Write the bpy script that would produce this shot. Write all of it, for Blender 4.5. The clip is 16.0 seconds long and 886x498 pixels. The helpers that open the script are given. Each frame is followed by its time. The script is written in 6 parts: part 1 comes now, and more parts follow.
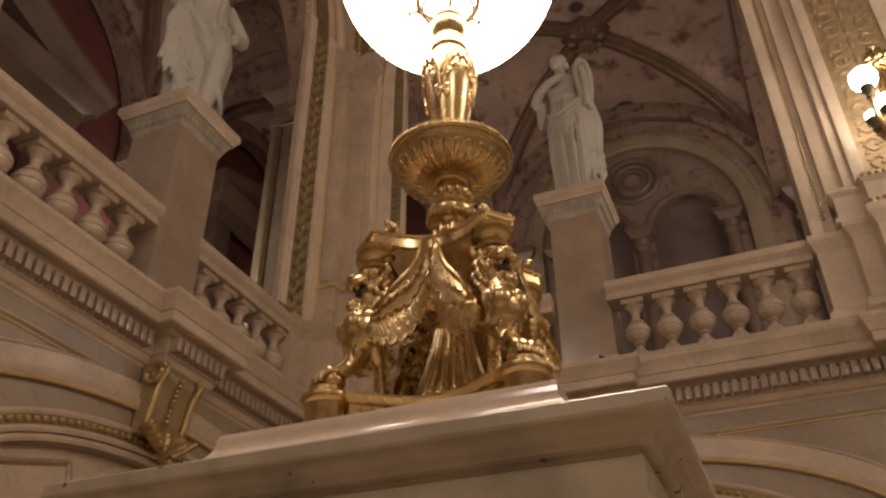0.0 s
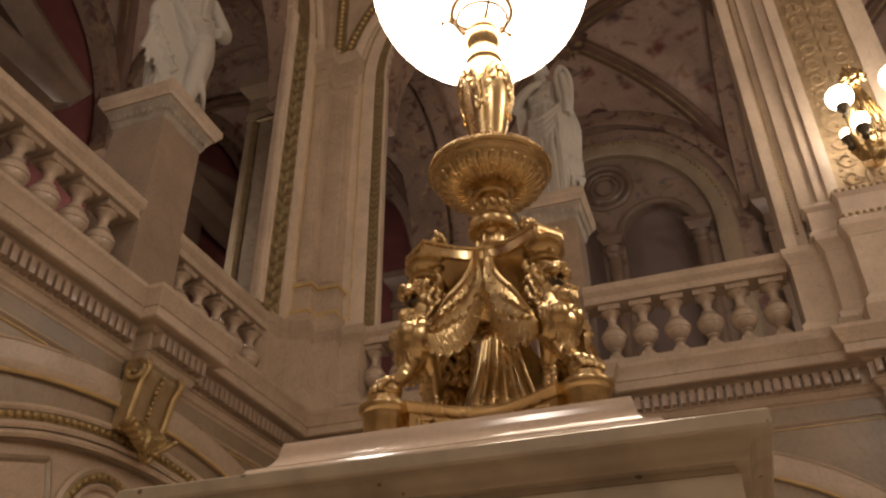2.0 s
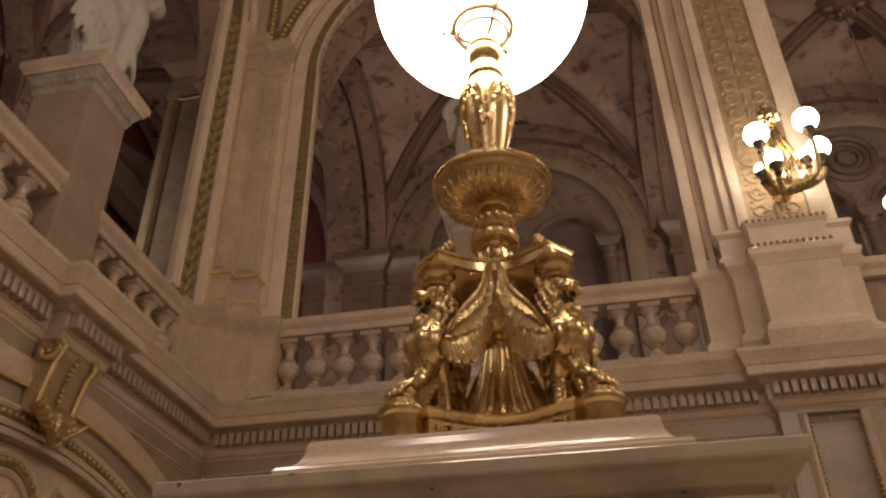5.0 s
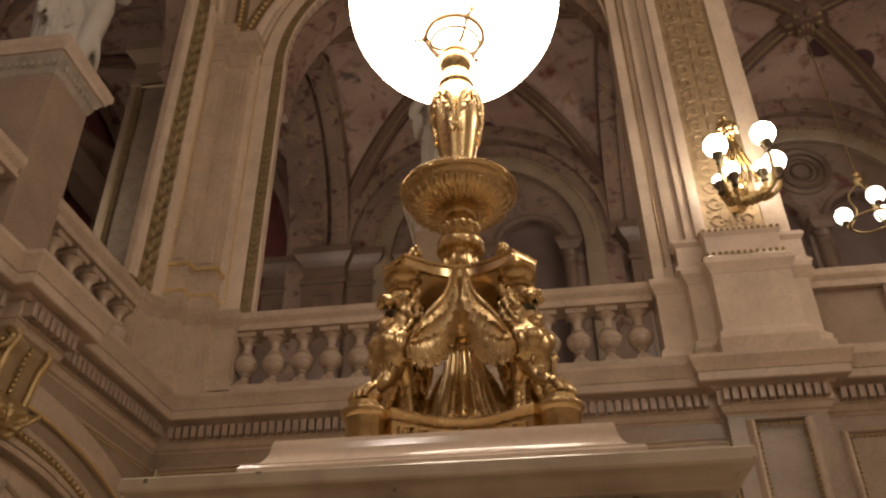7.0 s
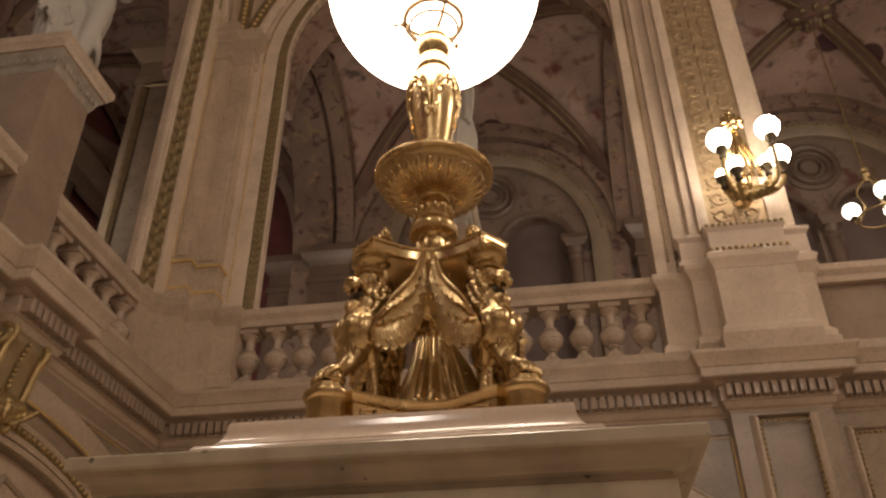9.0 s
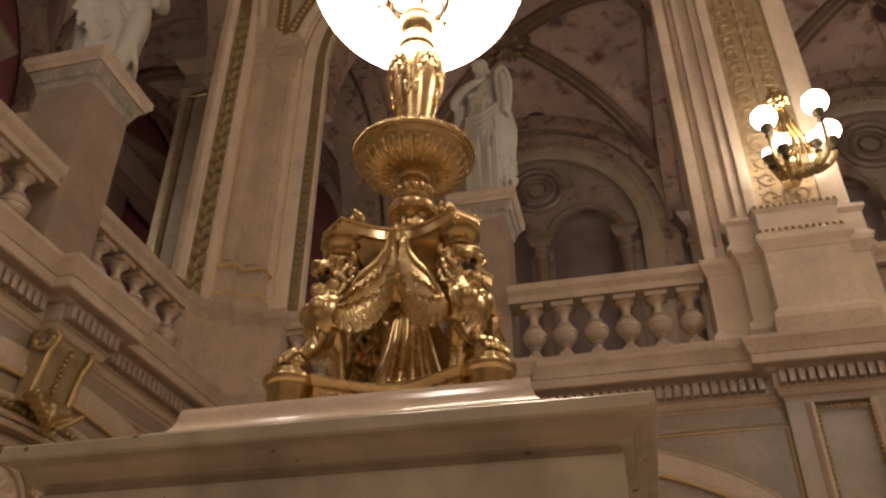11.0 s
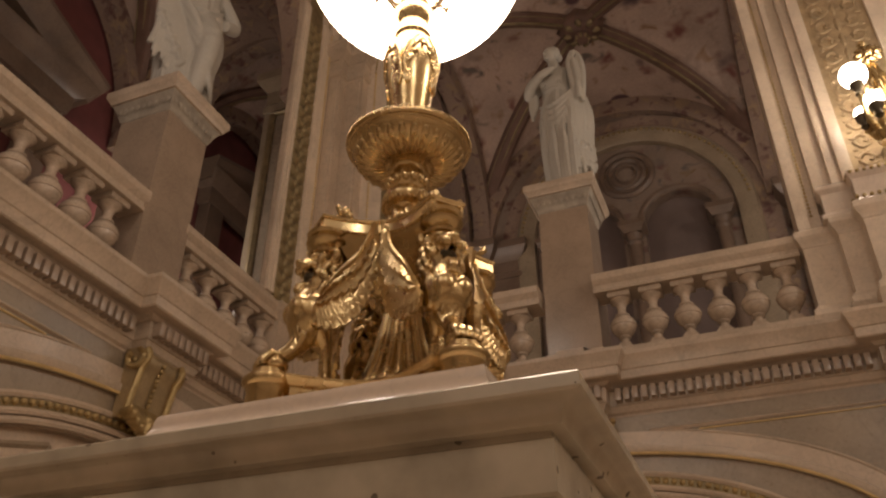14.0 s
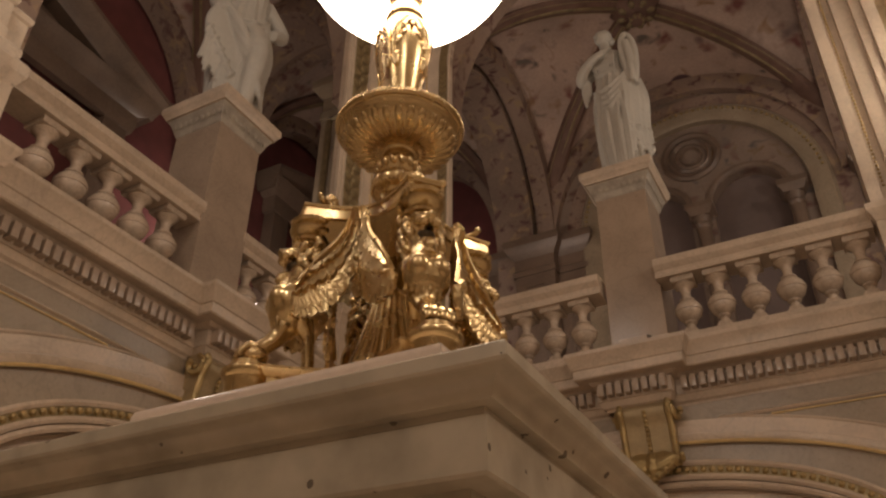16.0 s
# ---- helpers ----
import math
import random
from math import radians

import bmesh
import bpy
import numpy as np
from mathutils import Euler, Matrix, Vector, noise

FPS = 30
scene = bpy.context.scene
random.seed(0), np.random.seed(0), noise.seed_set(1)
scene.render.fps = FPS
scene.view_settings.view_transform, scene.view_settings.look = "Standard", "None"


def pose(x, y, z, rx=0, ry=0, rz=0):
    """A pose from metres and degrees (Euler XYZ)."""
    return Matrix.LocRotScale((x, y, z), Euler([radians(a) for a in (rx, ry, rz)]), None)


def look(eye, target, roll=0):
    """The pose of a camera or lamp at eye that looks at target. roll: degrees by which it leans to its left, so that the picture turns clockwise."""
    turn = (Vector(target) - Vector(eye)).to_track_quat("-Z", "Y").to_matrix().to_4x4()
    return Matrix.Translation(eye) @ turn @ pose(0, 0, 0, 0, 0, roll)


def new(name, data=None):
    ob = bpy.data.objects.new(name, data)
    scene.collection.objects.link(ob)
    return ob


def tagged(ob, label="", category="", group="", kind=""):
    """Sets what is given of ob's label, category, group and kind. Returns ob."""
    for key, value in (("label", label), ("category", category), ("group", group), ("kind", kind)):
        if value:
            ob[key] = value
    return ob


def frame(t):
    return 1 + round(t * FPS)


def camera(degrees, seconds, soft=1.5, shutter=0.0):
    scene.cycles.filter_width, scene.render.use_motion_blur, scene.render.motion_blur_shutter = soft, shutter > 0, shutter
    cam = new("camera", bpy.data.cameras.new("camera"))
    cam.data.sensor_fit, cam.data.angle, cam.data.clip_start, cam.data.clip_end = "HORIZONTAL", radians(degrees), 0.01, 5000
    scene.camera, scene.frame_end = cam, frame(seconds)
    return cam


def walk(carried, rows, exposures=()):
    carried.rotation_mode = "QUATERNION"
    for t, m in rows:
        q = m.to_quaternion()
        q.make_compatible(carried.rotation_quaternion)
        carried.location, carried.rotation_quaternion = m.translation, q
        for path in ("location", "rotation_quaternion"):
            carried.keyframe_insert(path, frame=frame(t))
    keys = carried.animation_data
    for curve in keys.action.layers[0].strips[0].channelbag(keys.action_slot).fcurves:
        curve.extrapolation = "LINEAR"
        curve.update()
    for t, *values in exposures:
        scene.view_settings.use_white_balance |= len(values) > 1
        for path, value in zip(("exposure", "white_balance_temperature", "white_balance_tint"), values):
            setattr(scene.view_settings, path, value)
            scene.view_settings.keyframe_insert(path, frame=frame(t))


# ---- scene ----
cam = camera(57.0, 16.0, soft=2.35)
PATH = [
    (0, (0.0000, 0.0000, 1.000), (-0.6363, 1.5439, 2.100), -0.5),
    (0.5, (-0.0441, -0.0219, 1.003), (-0.6621, 1.5292, 2.103), -0.6),
    (1, (-0.0885, -0.0497, 1.005), (-0.6870, 1.5104, 2.104), -0.6),
    (1.5, (-0.1287, -0.0718, 1.006), (-0.7038, 1.4962, 2.106), -0.7),
    (2, (-0.1722, -0.1027, 1.011), (-0.7167, 1.4778, 2.109), -0.7),
    (2.5, (-0.2065, -0.1281, 1.016), (-0.7183, 1.4648, 2.112), -0.8),
    (3, (-0.2476, -0.1491, 1.019), (-0.7207, 1.4569, 2.113), -0.8),
    (3.5, (-0.2913, -0.1630, 1.020), (-0.7248, 1.4551, 2.113), -0.8),
    (4, (-0.3343, -0.1819, 1.014), (-0.7252, 1.4472, 2.108), -0.8),
    (4.5, (-0.3704, -0.2041, 1.011), (-0.7198, 1.4349, 2.103), -0.9),
    (5, (-0.4063, -0.2204, 1.009), (-0.7121, 1.4275, 2.101), -0.9),
    (7.5, (-0.4127, -0.2712, 0.997), (-0.6205, 1.3960, 2.082), -0.8),
    (8, (-0.3827, -0.2496, 0.990), (-0.5965, 1.4158, 2.077), -0.6),
    (8.5, (-0.3538, -0.2320, 0.984), (-0.5767, 1.4319, 2.070), -0.5),
    (11, (-0.1404, -0.0862, 0.978), (-0.5281, 1.5466, 2.065), -0.0),
    (11.5, (-0.1003, -0.0642, 0.984), (-0.5355, 1.5580, 2.069), 0.1),
    (12, (-0.0601, -0.0421, 0.984), (-0.5431, 1.5674, 2.069), 0.1),
    (12.5, (-0.0241, -0.0228, 0.984), (-0.5468, 1.5736, 2.069), 0.2),
    (13, (0.0143, 0.0053, 0.987), (-0.5491, 1.5877, 2.072), 0.3),
    (13.5, (0.0552, 0.0223, 0.988), (-0.5449, 1.5925, 2.072), 0.3),
    (14, (0.0964, 0.0463, 0.989), (-0.5424, 1.6014, 2.072), 0.4),
    (14.5, (0.1347, 0.0715, 0.992), (-0.5429, 1.6124, 2.073), 0.5),
    (15, (0.1725, 0.1087, 0.991), (-0.5480, 1.6297, 2.071), 0.6),
    (15.5, (0.2075, 0.1480, 0.984), (-0.5542, 1.6470, 2.065), 0.5),
    (16, (0.2436, 0.1913, 0.990), (-0.5652, 1.6686, 2.070), 0.6),
]
walk(cam, [(t, look(eye, target, roll)) for t, eye, target, roll in PATH])

# ---- world and large lights ----
world = bpy.data.worlds.new("world")
scene.world = world
world.use_nodes = True
bg = world.node_tree.nodes["Background"]
bg.inputs[0].default_value, bg.inputs[1].default_value = (1.0, 0.78, 0.55, 1), 0.02


def unseen_lamp(name, place, watts, radius=0.3):
    """An unseen light with no fixture: stair lamps behind the camera, added fill for the galleries."""
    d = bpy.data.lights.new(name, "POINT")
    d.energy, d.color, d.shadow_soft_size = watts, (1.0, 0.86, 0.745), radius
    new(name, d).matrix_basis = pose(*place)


unseen_lamp("stair_lamp", (3.4, -4.2, 6.6), 212)
unseen_lamp("stair_lamp", (-2.0, -5.0, 6.6), 170)
# fill lights added to brighten walls and vaults, some hidden behind piers
unseen_lamp("gallery_lamp", (6.8, 2.2, 7.2), 325)
unseen_lamp("gallery_lamp", (-3.0, 0.9, 6.9), 44, 0.15)
unseen_lamp("gallery_lamp", (-5.6, -0.8, 6.6), 30, 0.15)
unseen_lamp("gallery_lamp", (6.4, 8.6, 6.6), 12, 0.15)
unseen_lamp("gallery_lamp", (-6.2, 6.2, 6.3), 36, 0.2)
unseen_lamp("gallery_lamp", (-3.75, 7.2, 5.9), 54, 0.2)
unseen_lamp("gallery_lamp", (1.35, 7.6, 6.2), 42, 0.2)


# ---- plan ----
WL, WR = -3.85, 6.36           # frieze planes of the two walls
CX, CY = -1.36, 4.27           # middle of the bays (along x, along y)
FOOT = 4.08                    # top of the balustrade's plinth
PIER = 1.51                    # middle of the lamp pier
EDGE = -3.34                   # edge of the corner pier beside the far opening
OPEN = -3.19                   # edge of the far opening above the rail
SPRING = 8.35                  # where the far arch leaves its uprights
ENDL, NEARL = 5.97, 2.27       # ends of the side balustrade
CAND = (-0.590, 1.486)         # axis of the candelabrum


# ---- materials ----
def material(name, base, rough=0.5, metal=0.0, spread=0.15, scale=3.0, fine=40.0, bump=0.1, spots=None, coat=0.0, veins=0.0, spec=0.5, dirt=0.0):
    """Procedural stone, paint or metal: two scales of colour variation, grain, relief."""
    m = bpy.data.materials.new(name)
    m.use_nodes = True
    nt = m.node_tree
    n, l = nt.nodes, nt.links
    b = n["Principled BSDF"]
    tc = n.new("ShaderNodeTexCoord")
    big = n.new("ShaderNodeTexNoise")
    big.inputs["Scale"].default_value, big.inputs["Detail"].default_value = scale, 5
    small = n.new("ShaderNodeTexNoise")
    small.inputs["Scale"].default_value, small.inputs["Detail"].default_value = fine, 6
    l.new(tc.outputs["Object"], big.inputs["Vector"])
    l.new(tc.outputs["Object"], small.inputs["Vector"])
    info = n.new("ShaderNodeObjectInfo")
    mixf = n.new("ShaderNodeMath")
    mixf.operation = "MULTIPLY_ADD"
    l.new(small.outputs[0], mixf.inputs[0])
    mixf.inputs[1].default_value = 0.5
    l.new(big.outputs[0], mixf.inputs[2])
    add = n.new("ShaderNodeMath")
    add.operation = "MULTIPLY_ADD"
    l.new(info.outputs["Random"], add.inputs[0])
    add.inputs[1].default_value = 0.12
    l.new(mixf.outputs[0], add.inputs[2])
    ramp = n.new("ShaderNodeValToRGB")
    e = ramp.color_ramp.elements
    e[0].position, e[1].position = 0.45, 1.1
    e[0].color = (*[c * (1 - spread) for c in base], 1)
    e[1].color = (*[min(1, c * (1 + spread)) for c in base], 1)
    e[1].position = 1.0
    l.new(add.outputs[0], ramp.inputs[0])
    out = ramp.outputs[0]
    if veins:
        w = n.new("ShaderNodeTexNoise")
        w.inputs["Scale"].default_value, w.inputs["Detail"].default_value = scale * 1.3, 8
        w.inputs["Distortion"].default_value = 1.4
        l.new(tc.outputs["Object"], w.inputs["Vector"])
        r2 = n.new("ShaderNodeValToRGB")
        q = r2.color_ramp.elements
        q[0].position, q[1].position = 0.47, 0.53
        q[0].color = q[1].color = (0, 0, 0, 1)
        mid = q.new(0.5)
        mid.color = (1, 1, 1, 1)
        l.new(w.outputs[0], r2.inputs[0])
        mx = n.new("ShaderNodeMixRGB")
        mul = n.new("ShaderNodeMath")
        mul.operation = "MULTIPLY"
        mul.inputs[1].default_value = veins
        l.new(r2.outputs[0], mul.inputs[0])
        l.new(mul.outputs[0], mx.inputs[0])
        l.new(out, mx.inputs[1])
        mx.inputs[2].default_value = (*[c * 0.45 for c in base], 1)
        out = mx.outputs[0]
    if spots:
        v = n.new("ShaderNodeTexVoronoi")
        v.inputs["Scale"].default_value = spots[1]
        bend = n.new("ShaderNodeVectorMath")
        bend.operation = "MULTIPLY_ADD"
        l.new(small.outputs["Color"], bend.inputs[0])
        bend.inputs[1].default_value = (0.02, 0.02, 0.02)
        l.new(tc.outputs["Object"], bend.inputs[2])
        l.new(bend.outputs[0], v.inputs["Vector"])
        where = n.new("ShaderNodeTexNoise")
        where.inputs["Scale"].default_value = 9.0
        l.new(tc.outputs["Object"], where.inputs["Vector"])
        size = n.new("ShaderNodeMath")
        size.operation = "MULTIPLY_ADD"
        size.inputs[1].default_value, size.inputs[2].default_value = spots[2] * 10, -spots[2] * 4.2
        l.new(where.outputs[0], size.inputs[0])
        lt = n.new("ShaderNodeMath")
        lt.operation = "LESS_THAN"
        l.new(size.outputs[0], lt.inputs[1])
        l.new(v.outputs["Distance"], lt.inputs[0])
        mx = n.new("ShaderNodeMixRGB")
        l.new(lt.outputs[0], mx.inputs[0])
        l.new(out, mx.inputs[1])
        mx.inputs[2].default_value = (*spots[0], 1)
        out = mx.outputs[0]
    l.new(out, b.inputs["Base Color"])
    rr = n.new("ShaderNodeMapRange")
    rr.inputs[3].default_value, rr.inputs[4].default_value = max(0.03, rough * 0.75), min(1, rough * 1.25)
    l.new(small.outputs[0], rr.inputs[0])
    l.new(rr.outputs[0], b.inputs["Roughness"])
    b.inputs["Metallic"].default_value = metal
    b.inputs["Coat Weight"].default_value = coat
    b.inputs["Coat Roughness"].default_value = 0.12
    b.inputs["Specular IOR Level"].default_value = spec
    if bump:
        bp = n.new("ShaderNodeBump")
        bp.inputs["Strength"].default_value, bp.inputs["Distance"].default_value = bump, 0.01
        l.new(mixf.outputs[0], bp.inputs["Height"])
        l.new(bp.outputs[0], b.inputs["Normal"])
    return m


def painted(name, ground, marks, scale, ovals=None):
    """Plaster with painted grotesque ornament: sprigs, cartouches and dots in several colours."""
    m = material(name, ground, 0.85, spread=0.25, scale=1.2, fine=25, bump=0.05, spec=0.2)
    nt = m.node_tree
    n, l = nt.nodes, nt.links
    b = n["Principled BSDF"]
    out = b.inputs["Base Color"].links[0].from_socket
    tc = n.new("ShaderNodeTexCoord")
    for k, (colour, size, low, twist) in enumerate(marks):
        t = n.new("ShaderNodeTexNoise")
        t.inputs["Scale"].default_value, t.inputs["Detail"].default_value, t.inputs["Distortion"].default_value = scale * size, 2.5, twist
        mp = n.new("ShaderNodeMapping")
        mp.inputs["Location"].default_value = (3.7 * k, 1.3 * k, 5.1 * k)
        l.new(tc.outputs["Object"], mp.inputs[0])
        l.new(mp.outputs[0], t.inputs["Vector"])
        r = n.new("ShaderNodeMapRange")
        r.inputs[1].default_value, r.inputs[2].default_value = low - 0.05, low + 0.075
        l.new(t.outputs[0], r.inputs[0])
        mx = n.new("ShaderNodeMixRGB")
        l.new(r.outputs[0], mx.inputs[0])
        l.new(out, mx.inputs[1])
        mx.inputs[2].default_value = (*colour, 1)
        out = mx.outputs[0]
    if ovals:
        # scattered painted medallions with a paler ring
        v = n.new("ShaderNodeTexVoronoi")
        v.inputs["Scale"].default_value = 0.95
        l.new(tc.outputs["Object"], v.inputs["Vector"])
        r = n.new("ShaderNodeValToRGB")
        e = r.color_ramp.elements
        e[0].position, e[0].color = 0.17, (1, 1, 1, 1)
        e[1].position, e[1].color = 0.20, (0, 0, 0, 1)
        l.new(v.outputs["Distance"], r.inputs[0])
        mx = n.new("ShaderNodeMixRGB")
        l.new(r.outputs[0], mx.inputs[0])
        l.new(out, mx.inputs[1])
        mx.inputs[2].default_value = (*ovals, 1)
        out = mx.outputs[0]
    l.new(out, b.inputs["Base Color"])
    return m


def glowing(name, colour, strength):
    m = bpy.data.materials.new(name)
    m.use_nodes = True
    nt = m.node_tree
    nt.nodes.clear()
    o = nt.nodes.new("ShaderNodeOutputMaterial")
    e = nt.nodes.new("ShaderNodeEmission")
    e.inputs[0].default_value, e.inputs[1].default_value = (*colour, 1), strength
    nt.links.new(e.outputs[0], o.inputs[0])
    return m


STONE = material("warm_stone", (0.495, 0.395, 0.295), 0.32, spread=0.22, scale=2.6, fine=38, bump=0.05, veins=0.22, coat=0.04)
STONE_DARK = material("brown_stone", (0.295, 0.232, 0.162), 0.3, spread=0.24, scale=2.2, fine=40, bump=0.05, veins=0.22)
PALE = material("pale_marble", (0.65, 0.54, 0.42), 0.3, spread=0.16, scale=2.6, fine=38, bump=0.03, veins=0.15, coat=0.06)
# brown stone for the galleries, its colour darkened to carry their dimness
DIM_BROWN = material("dimmed_brown_marble", (0.16, 0.11, 0.079), 0.4, spread=0.25, scale=2.5, fine=35, bump=0.05, veins=0.2)
CARVED = material("grey_carved_stone", (0.33, 0.285, 0.225), 0.5, spread=0.3, scale=9, fine=60, bump=0.2)
PINK = material("pink_marble", (0.335, 0.255, 0.188), 0.22, spread=0.2, scale=2.5, fine=60, bump=0.03, veins=0.15)
MARBLE = material("polished_marble", (0.68, 0.57, 0.465), 0.15, spread=0.14, scale=5, fine=70, bump=0.01, veins=0.12, coat=0.3)
PEDM = material("grey_brown_marble", (0.405, 0.355, 0.268), 0.24, spread=0.36, scale=5.0, fine=16, bump=0.006, veins=0.0, coat=0.15, spots=((0.17, 0.14, 0.105), 26.0, 0.085))
GREYM = material("grey_marble", (0.27, 0.215, 0.158), 0.25, spread=0.25, scale=4, fine=40, bump=0.02, veins=0.3)
BALU = material("baluster_marble", (0.47, 0.375, 0.285), 0.2, spread=0.25, scale=7, fine=50, bump=0.02, veins=0.25, coat=0.25)
STATUE = material("statue_marble", (0.44, 0.41, 0.355), 0.55, spread=0.1, scale=3, fine=35, bump=0.06)
GILT = material("gilt_bronze", (0.60, 0.452, 0.235), 0.26, metal=1.0, spread=0.14, scale=9, fine=30, bump=0.003)
CAST = material("cast_gilt_bronze", (0.60, 0.452, 0.235), 0.29, metal=1.0, spread=0.2, scale=14, fine=60, bump=0.03)
BRIGHT = material("bright_gilding", (0.66, 0.50, 0.24), 0.4, metal=0.45, spread=0.2, scale=9, fine=60, bump=0.08)
HOLDER = material("dark_lamp_gilding", (0.13, 0.085, 0.04), 0.5, metal=0.8, spread=0.2, scale=14, fine=70, bump=0.05)
GILT_OLD = material("old_gilding", (0.40, 0.30, 0.145), 0.45, metal=0.85, spread=0.35, scale=9, fine=60, bump=0.3)
GILT_DULL = material("dull_gilding", (0.30, 0.235, 0.125), 0.5, metal=0.55, spread=0.3, scale=8, fine=50, bump=0.15)
PANEL_GILT = material("pale_panel_gilding", (0.40, 0.30, 0.18), 0.55, metal=0.45, spread=0.3, scale=9, fine=60, bump=0.2)
OLIVE = material("olive_gilding", (0.25, 0.19, 0.105), 0.5, metal=0.5, spread=0.35, scale=9, fine=60, bump=0.2)
CHANNEL = material("gilt_channel", (0.36, 0.275, 0.155), 0.42, metal=0.45, spread=0.25, scale=8, fine=50, bump=0.08)
BRONZE = material("dark_bronze", (0.10, 0.08, 0.05), 0.4, metal=0.8, spread=0.3, scale=14, fine=70, bump=0.1)
REDWALL = material("dark_red_wall", (0.15, 0.045, 0.042), 0.75, spread=0.3, scale=3, fine=30, bump=0.05)
# dark tone that paints the unlit room behind the windows
DARK = material("room_shade", (0.145, 0.105, 0.092), 0.8, spread=0.2, scale=2, fine=20)
PAINTED = painted("painted_vault", (0.44, 0.325, 0.265), [((0.20, 0.085, 0.07), 1.5, 0.645, 0.15), ((0.17, 0.14, 0.12), 2.3, 0.67, 0.5), ((0.26, 0.15, 0.08), 2.0, 0.66, 0.8), ((0.11, 0.07, 0.075), 0.9, 0.70, 0.0)], 1.7, ovals=(0.11, 0.06, 0.065))
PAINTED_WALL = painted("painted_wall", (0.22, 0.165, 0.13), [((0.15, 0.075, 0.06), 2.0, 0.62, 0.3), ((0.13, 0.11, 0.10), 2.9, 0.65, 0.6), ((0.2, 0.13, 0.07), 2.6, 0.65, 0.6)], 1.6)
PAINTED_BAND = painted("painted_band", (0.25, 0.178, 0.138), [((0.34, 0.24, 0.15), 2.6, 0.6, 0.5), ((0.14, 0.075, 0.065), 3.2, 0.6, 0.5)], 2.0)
RIBRED = material("dark_red_brown_rib", (0.15, 0.085, 0.062), 0.7, spread=0.3, scale=5, fine=40, bump=0.05)
LAMP = glowing("opal_glass_lit", (1.0, 0.79, 0.615), 13.2)
LAMP_SMALL = glowing("opal_globe_lit", (1.0, 0.83, 0.66), 20.0)

LAMP_FAR = glowing("opal_globe_dim", (1.0, 0.84, 0.70), 5.5)


# ---- building helpers ----
def part(name, bm, mat, parent=None, label="", smooth=40, kind=""):
    me = bpy.data.meshes.new(name)
    bmesh.ops.recalc_face_normals(bm, faces=bm.faces)
    bm.to_mesh(me)
    bm.free()
    me.materials.append(mat)
    if smooth:
        me.shade_smooth()
        me.set_sharp_from_angle(angle=radians(smooth))
    ob = new(name, me)
    if parent:
        ob.parent = parent
    return tagged(ob, label, kind=kind)


def thing(name, label, category, m=None, group="", kind=""):
    ob = new(name)
    if m:
        ob.matrix_basis = m
    return tagged(ob, label, category, group, kind)


def twin(ob, m, parent=None):
    """Another object on the same mesh."""
    o = ob.copy()
    scene.collection.objects.link(o)
    o.parent = parent or ob.parent
    o.matrix_basis = m
    return o


def box(bm, x0, x1, y0, y1, z0, z1, bevel=0.0, m=None):
    r = bmesh.ops.create_cube(bm, size=1)
    vs = r["verts"]
    bmesh.ops.scale(bm, vec=(x1 - x0, y1 - y0, z1 - z0), verts=vs)
    bmesh.ops.translate(bm, vec=((x0 + x1) / 2, (y0 + y1) / 2, (z0 + z1) / 2), verts=vs)
    if bevel:
        es = list({e for v in vs for e in v.link_edges})
        g = bmesh.ops.bevel(bm, geom=es, offset=bevel, segments=2, affect="EDGES", profile=0.7)
        vs = list({v for f in g["faces"] for v in f.verts} | {v for v in vs if v.is_valid})
    if m:
        bmesh.ops.transform(bm, matrix=m, verts=vs)
    return vs


def taper_box(bm, half0, half1, z0, z1):
    """A square block whose half width changes from foot to head."""
    vs = [bm.verts.new((sx * h, sy * h, z)) for h, z in ((half0, z0), (half1, z1)) for sx, sy in ((-1, -1), (1, -1), (1, 1), (-1, 1))]
    for f in ((3, 2, 1, 0), (4, 5, 6, 7), (0, 1, 5, 4), (1, 2, 6, 5), (2, 3, 7, 6), (3, 0, 4, 7)):
        bm.faces.new([vs[i] for i in f])


def lathe(bm, prof, seg=24, m=None, flute=None, start=0.0, lift=None):
    """Turns (radius, height) pairs about z. flute: function of (angle, height index share) giving a factor on the radius."""
    rings = []
    for i, (r, z) in enumerate(prof):
        ring = []
        for k in range(seg):
            a = start + 2 * math.pi * k / seg
            rr = r * (flute(a, i / (len(prof) - 1)) if flute else 1)
            v = bm.verts.new((rr * math.cos(a), rr * math.sin(a), z + (lift(a, i / (len(prof) - 1)) if lift else 0)))
            if m:
                v.co = m @ v.co
            ring.append(v)
        rings.append(ring)
    for a, b in zip(rings, rings[1:]):
        for k in range(seg):
            bm.faces.new((a[k], a[(k + 1) % seg], b[(k + 1) % seg], b[k]))
    if prof[0][0] > 1e-4:
        bm.faces.new(rings[0][::-1])
    if prof[-1][0] > 1e-4:
        bm.faces.new(rings[-1])


def square_lathe(bm, prof, m=None):
    """A square block with a moulded profile: (half width, height) pairs."""
    lathe(bm, [(r * math.sqrt(2), z) for r, z in prof], 4, m, start=math.pi / 4)


def curve_pts(pts, steps=6):
    """A smooth run through the points."""
    out, p = [], [Vector(q) for q in pts]
    for i in range(len(p) - 1):
        a, b, c, d = p[max(i - 1, 0)], p[i], p[i + 1], p[min(i + 2, len(p) - 1)]
        for s in range(steps):
            t = s / steps
            out.append(0.5 * (2 * b + (c - a) * t + (2 * a - 5 * b + 4 * c - d) * t * t + (3 * b - a - 3 * c + d) * t ** 3))
    return out + [p[-1]]


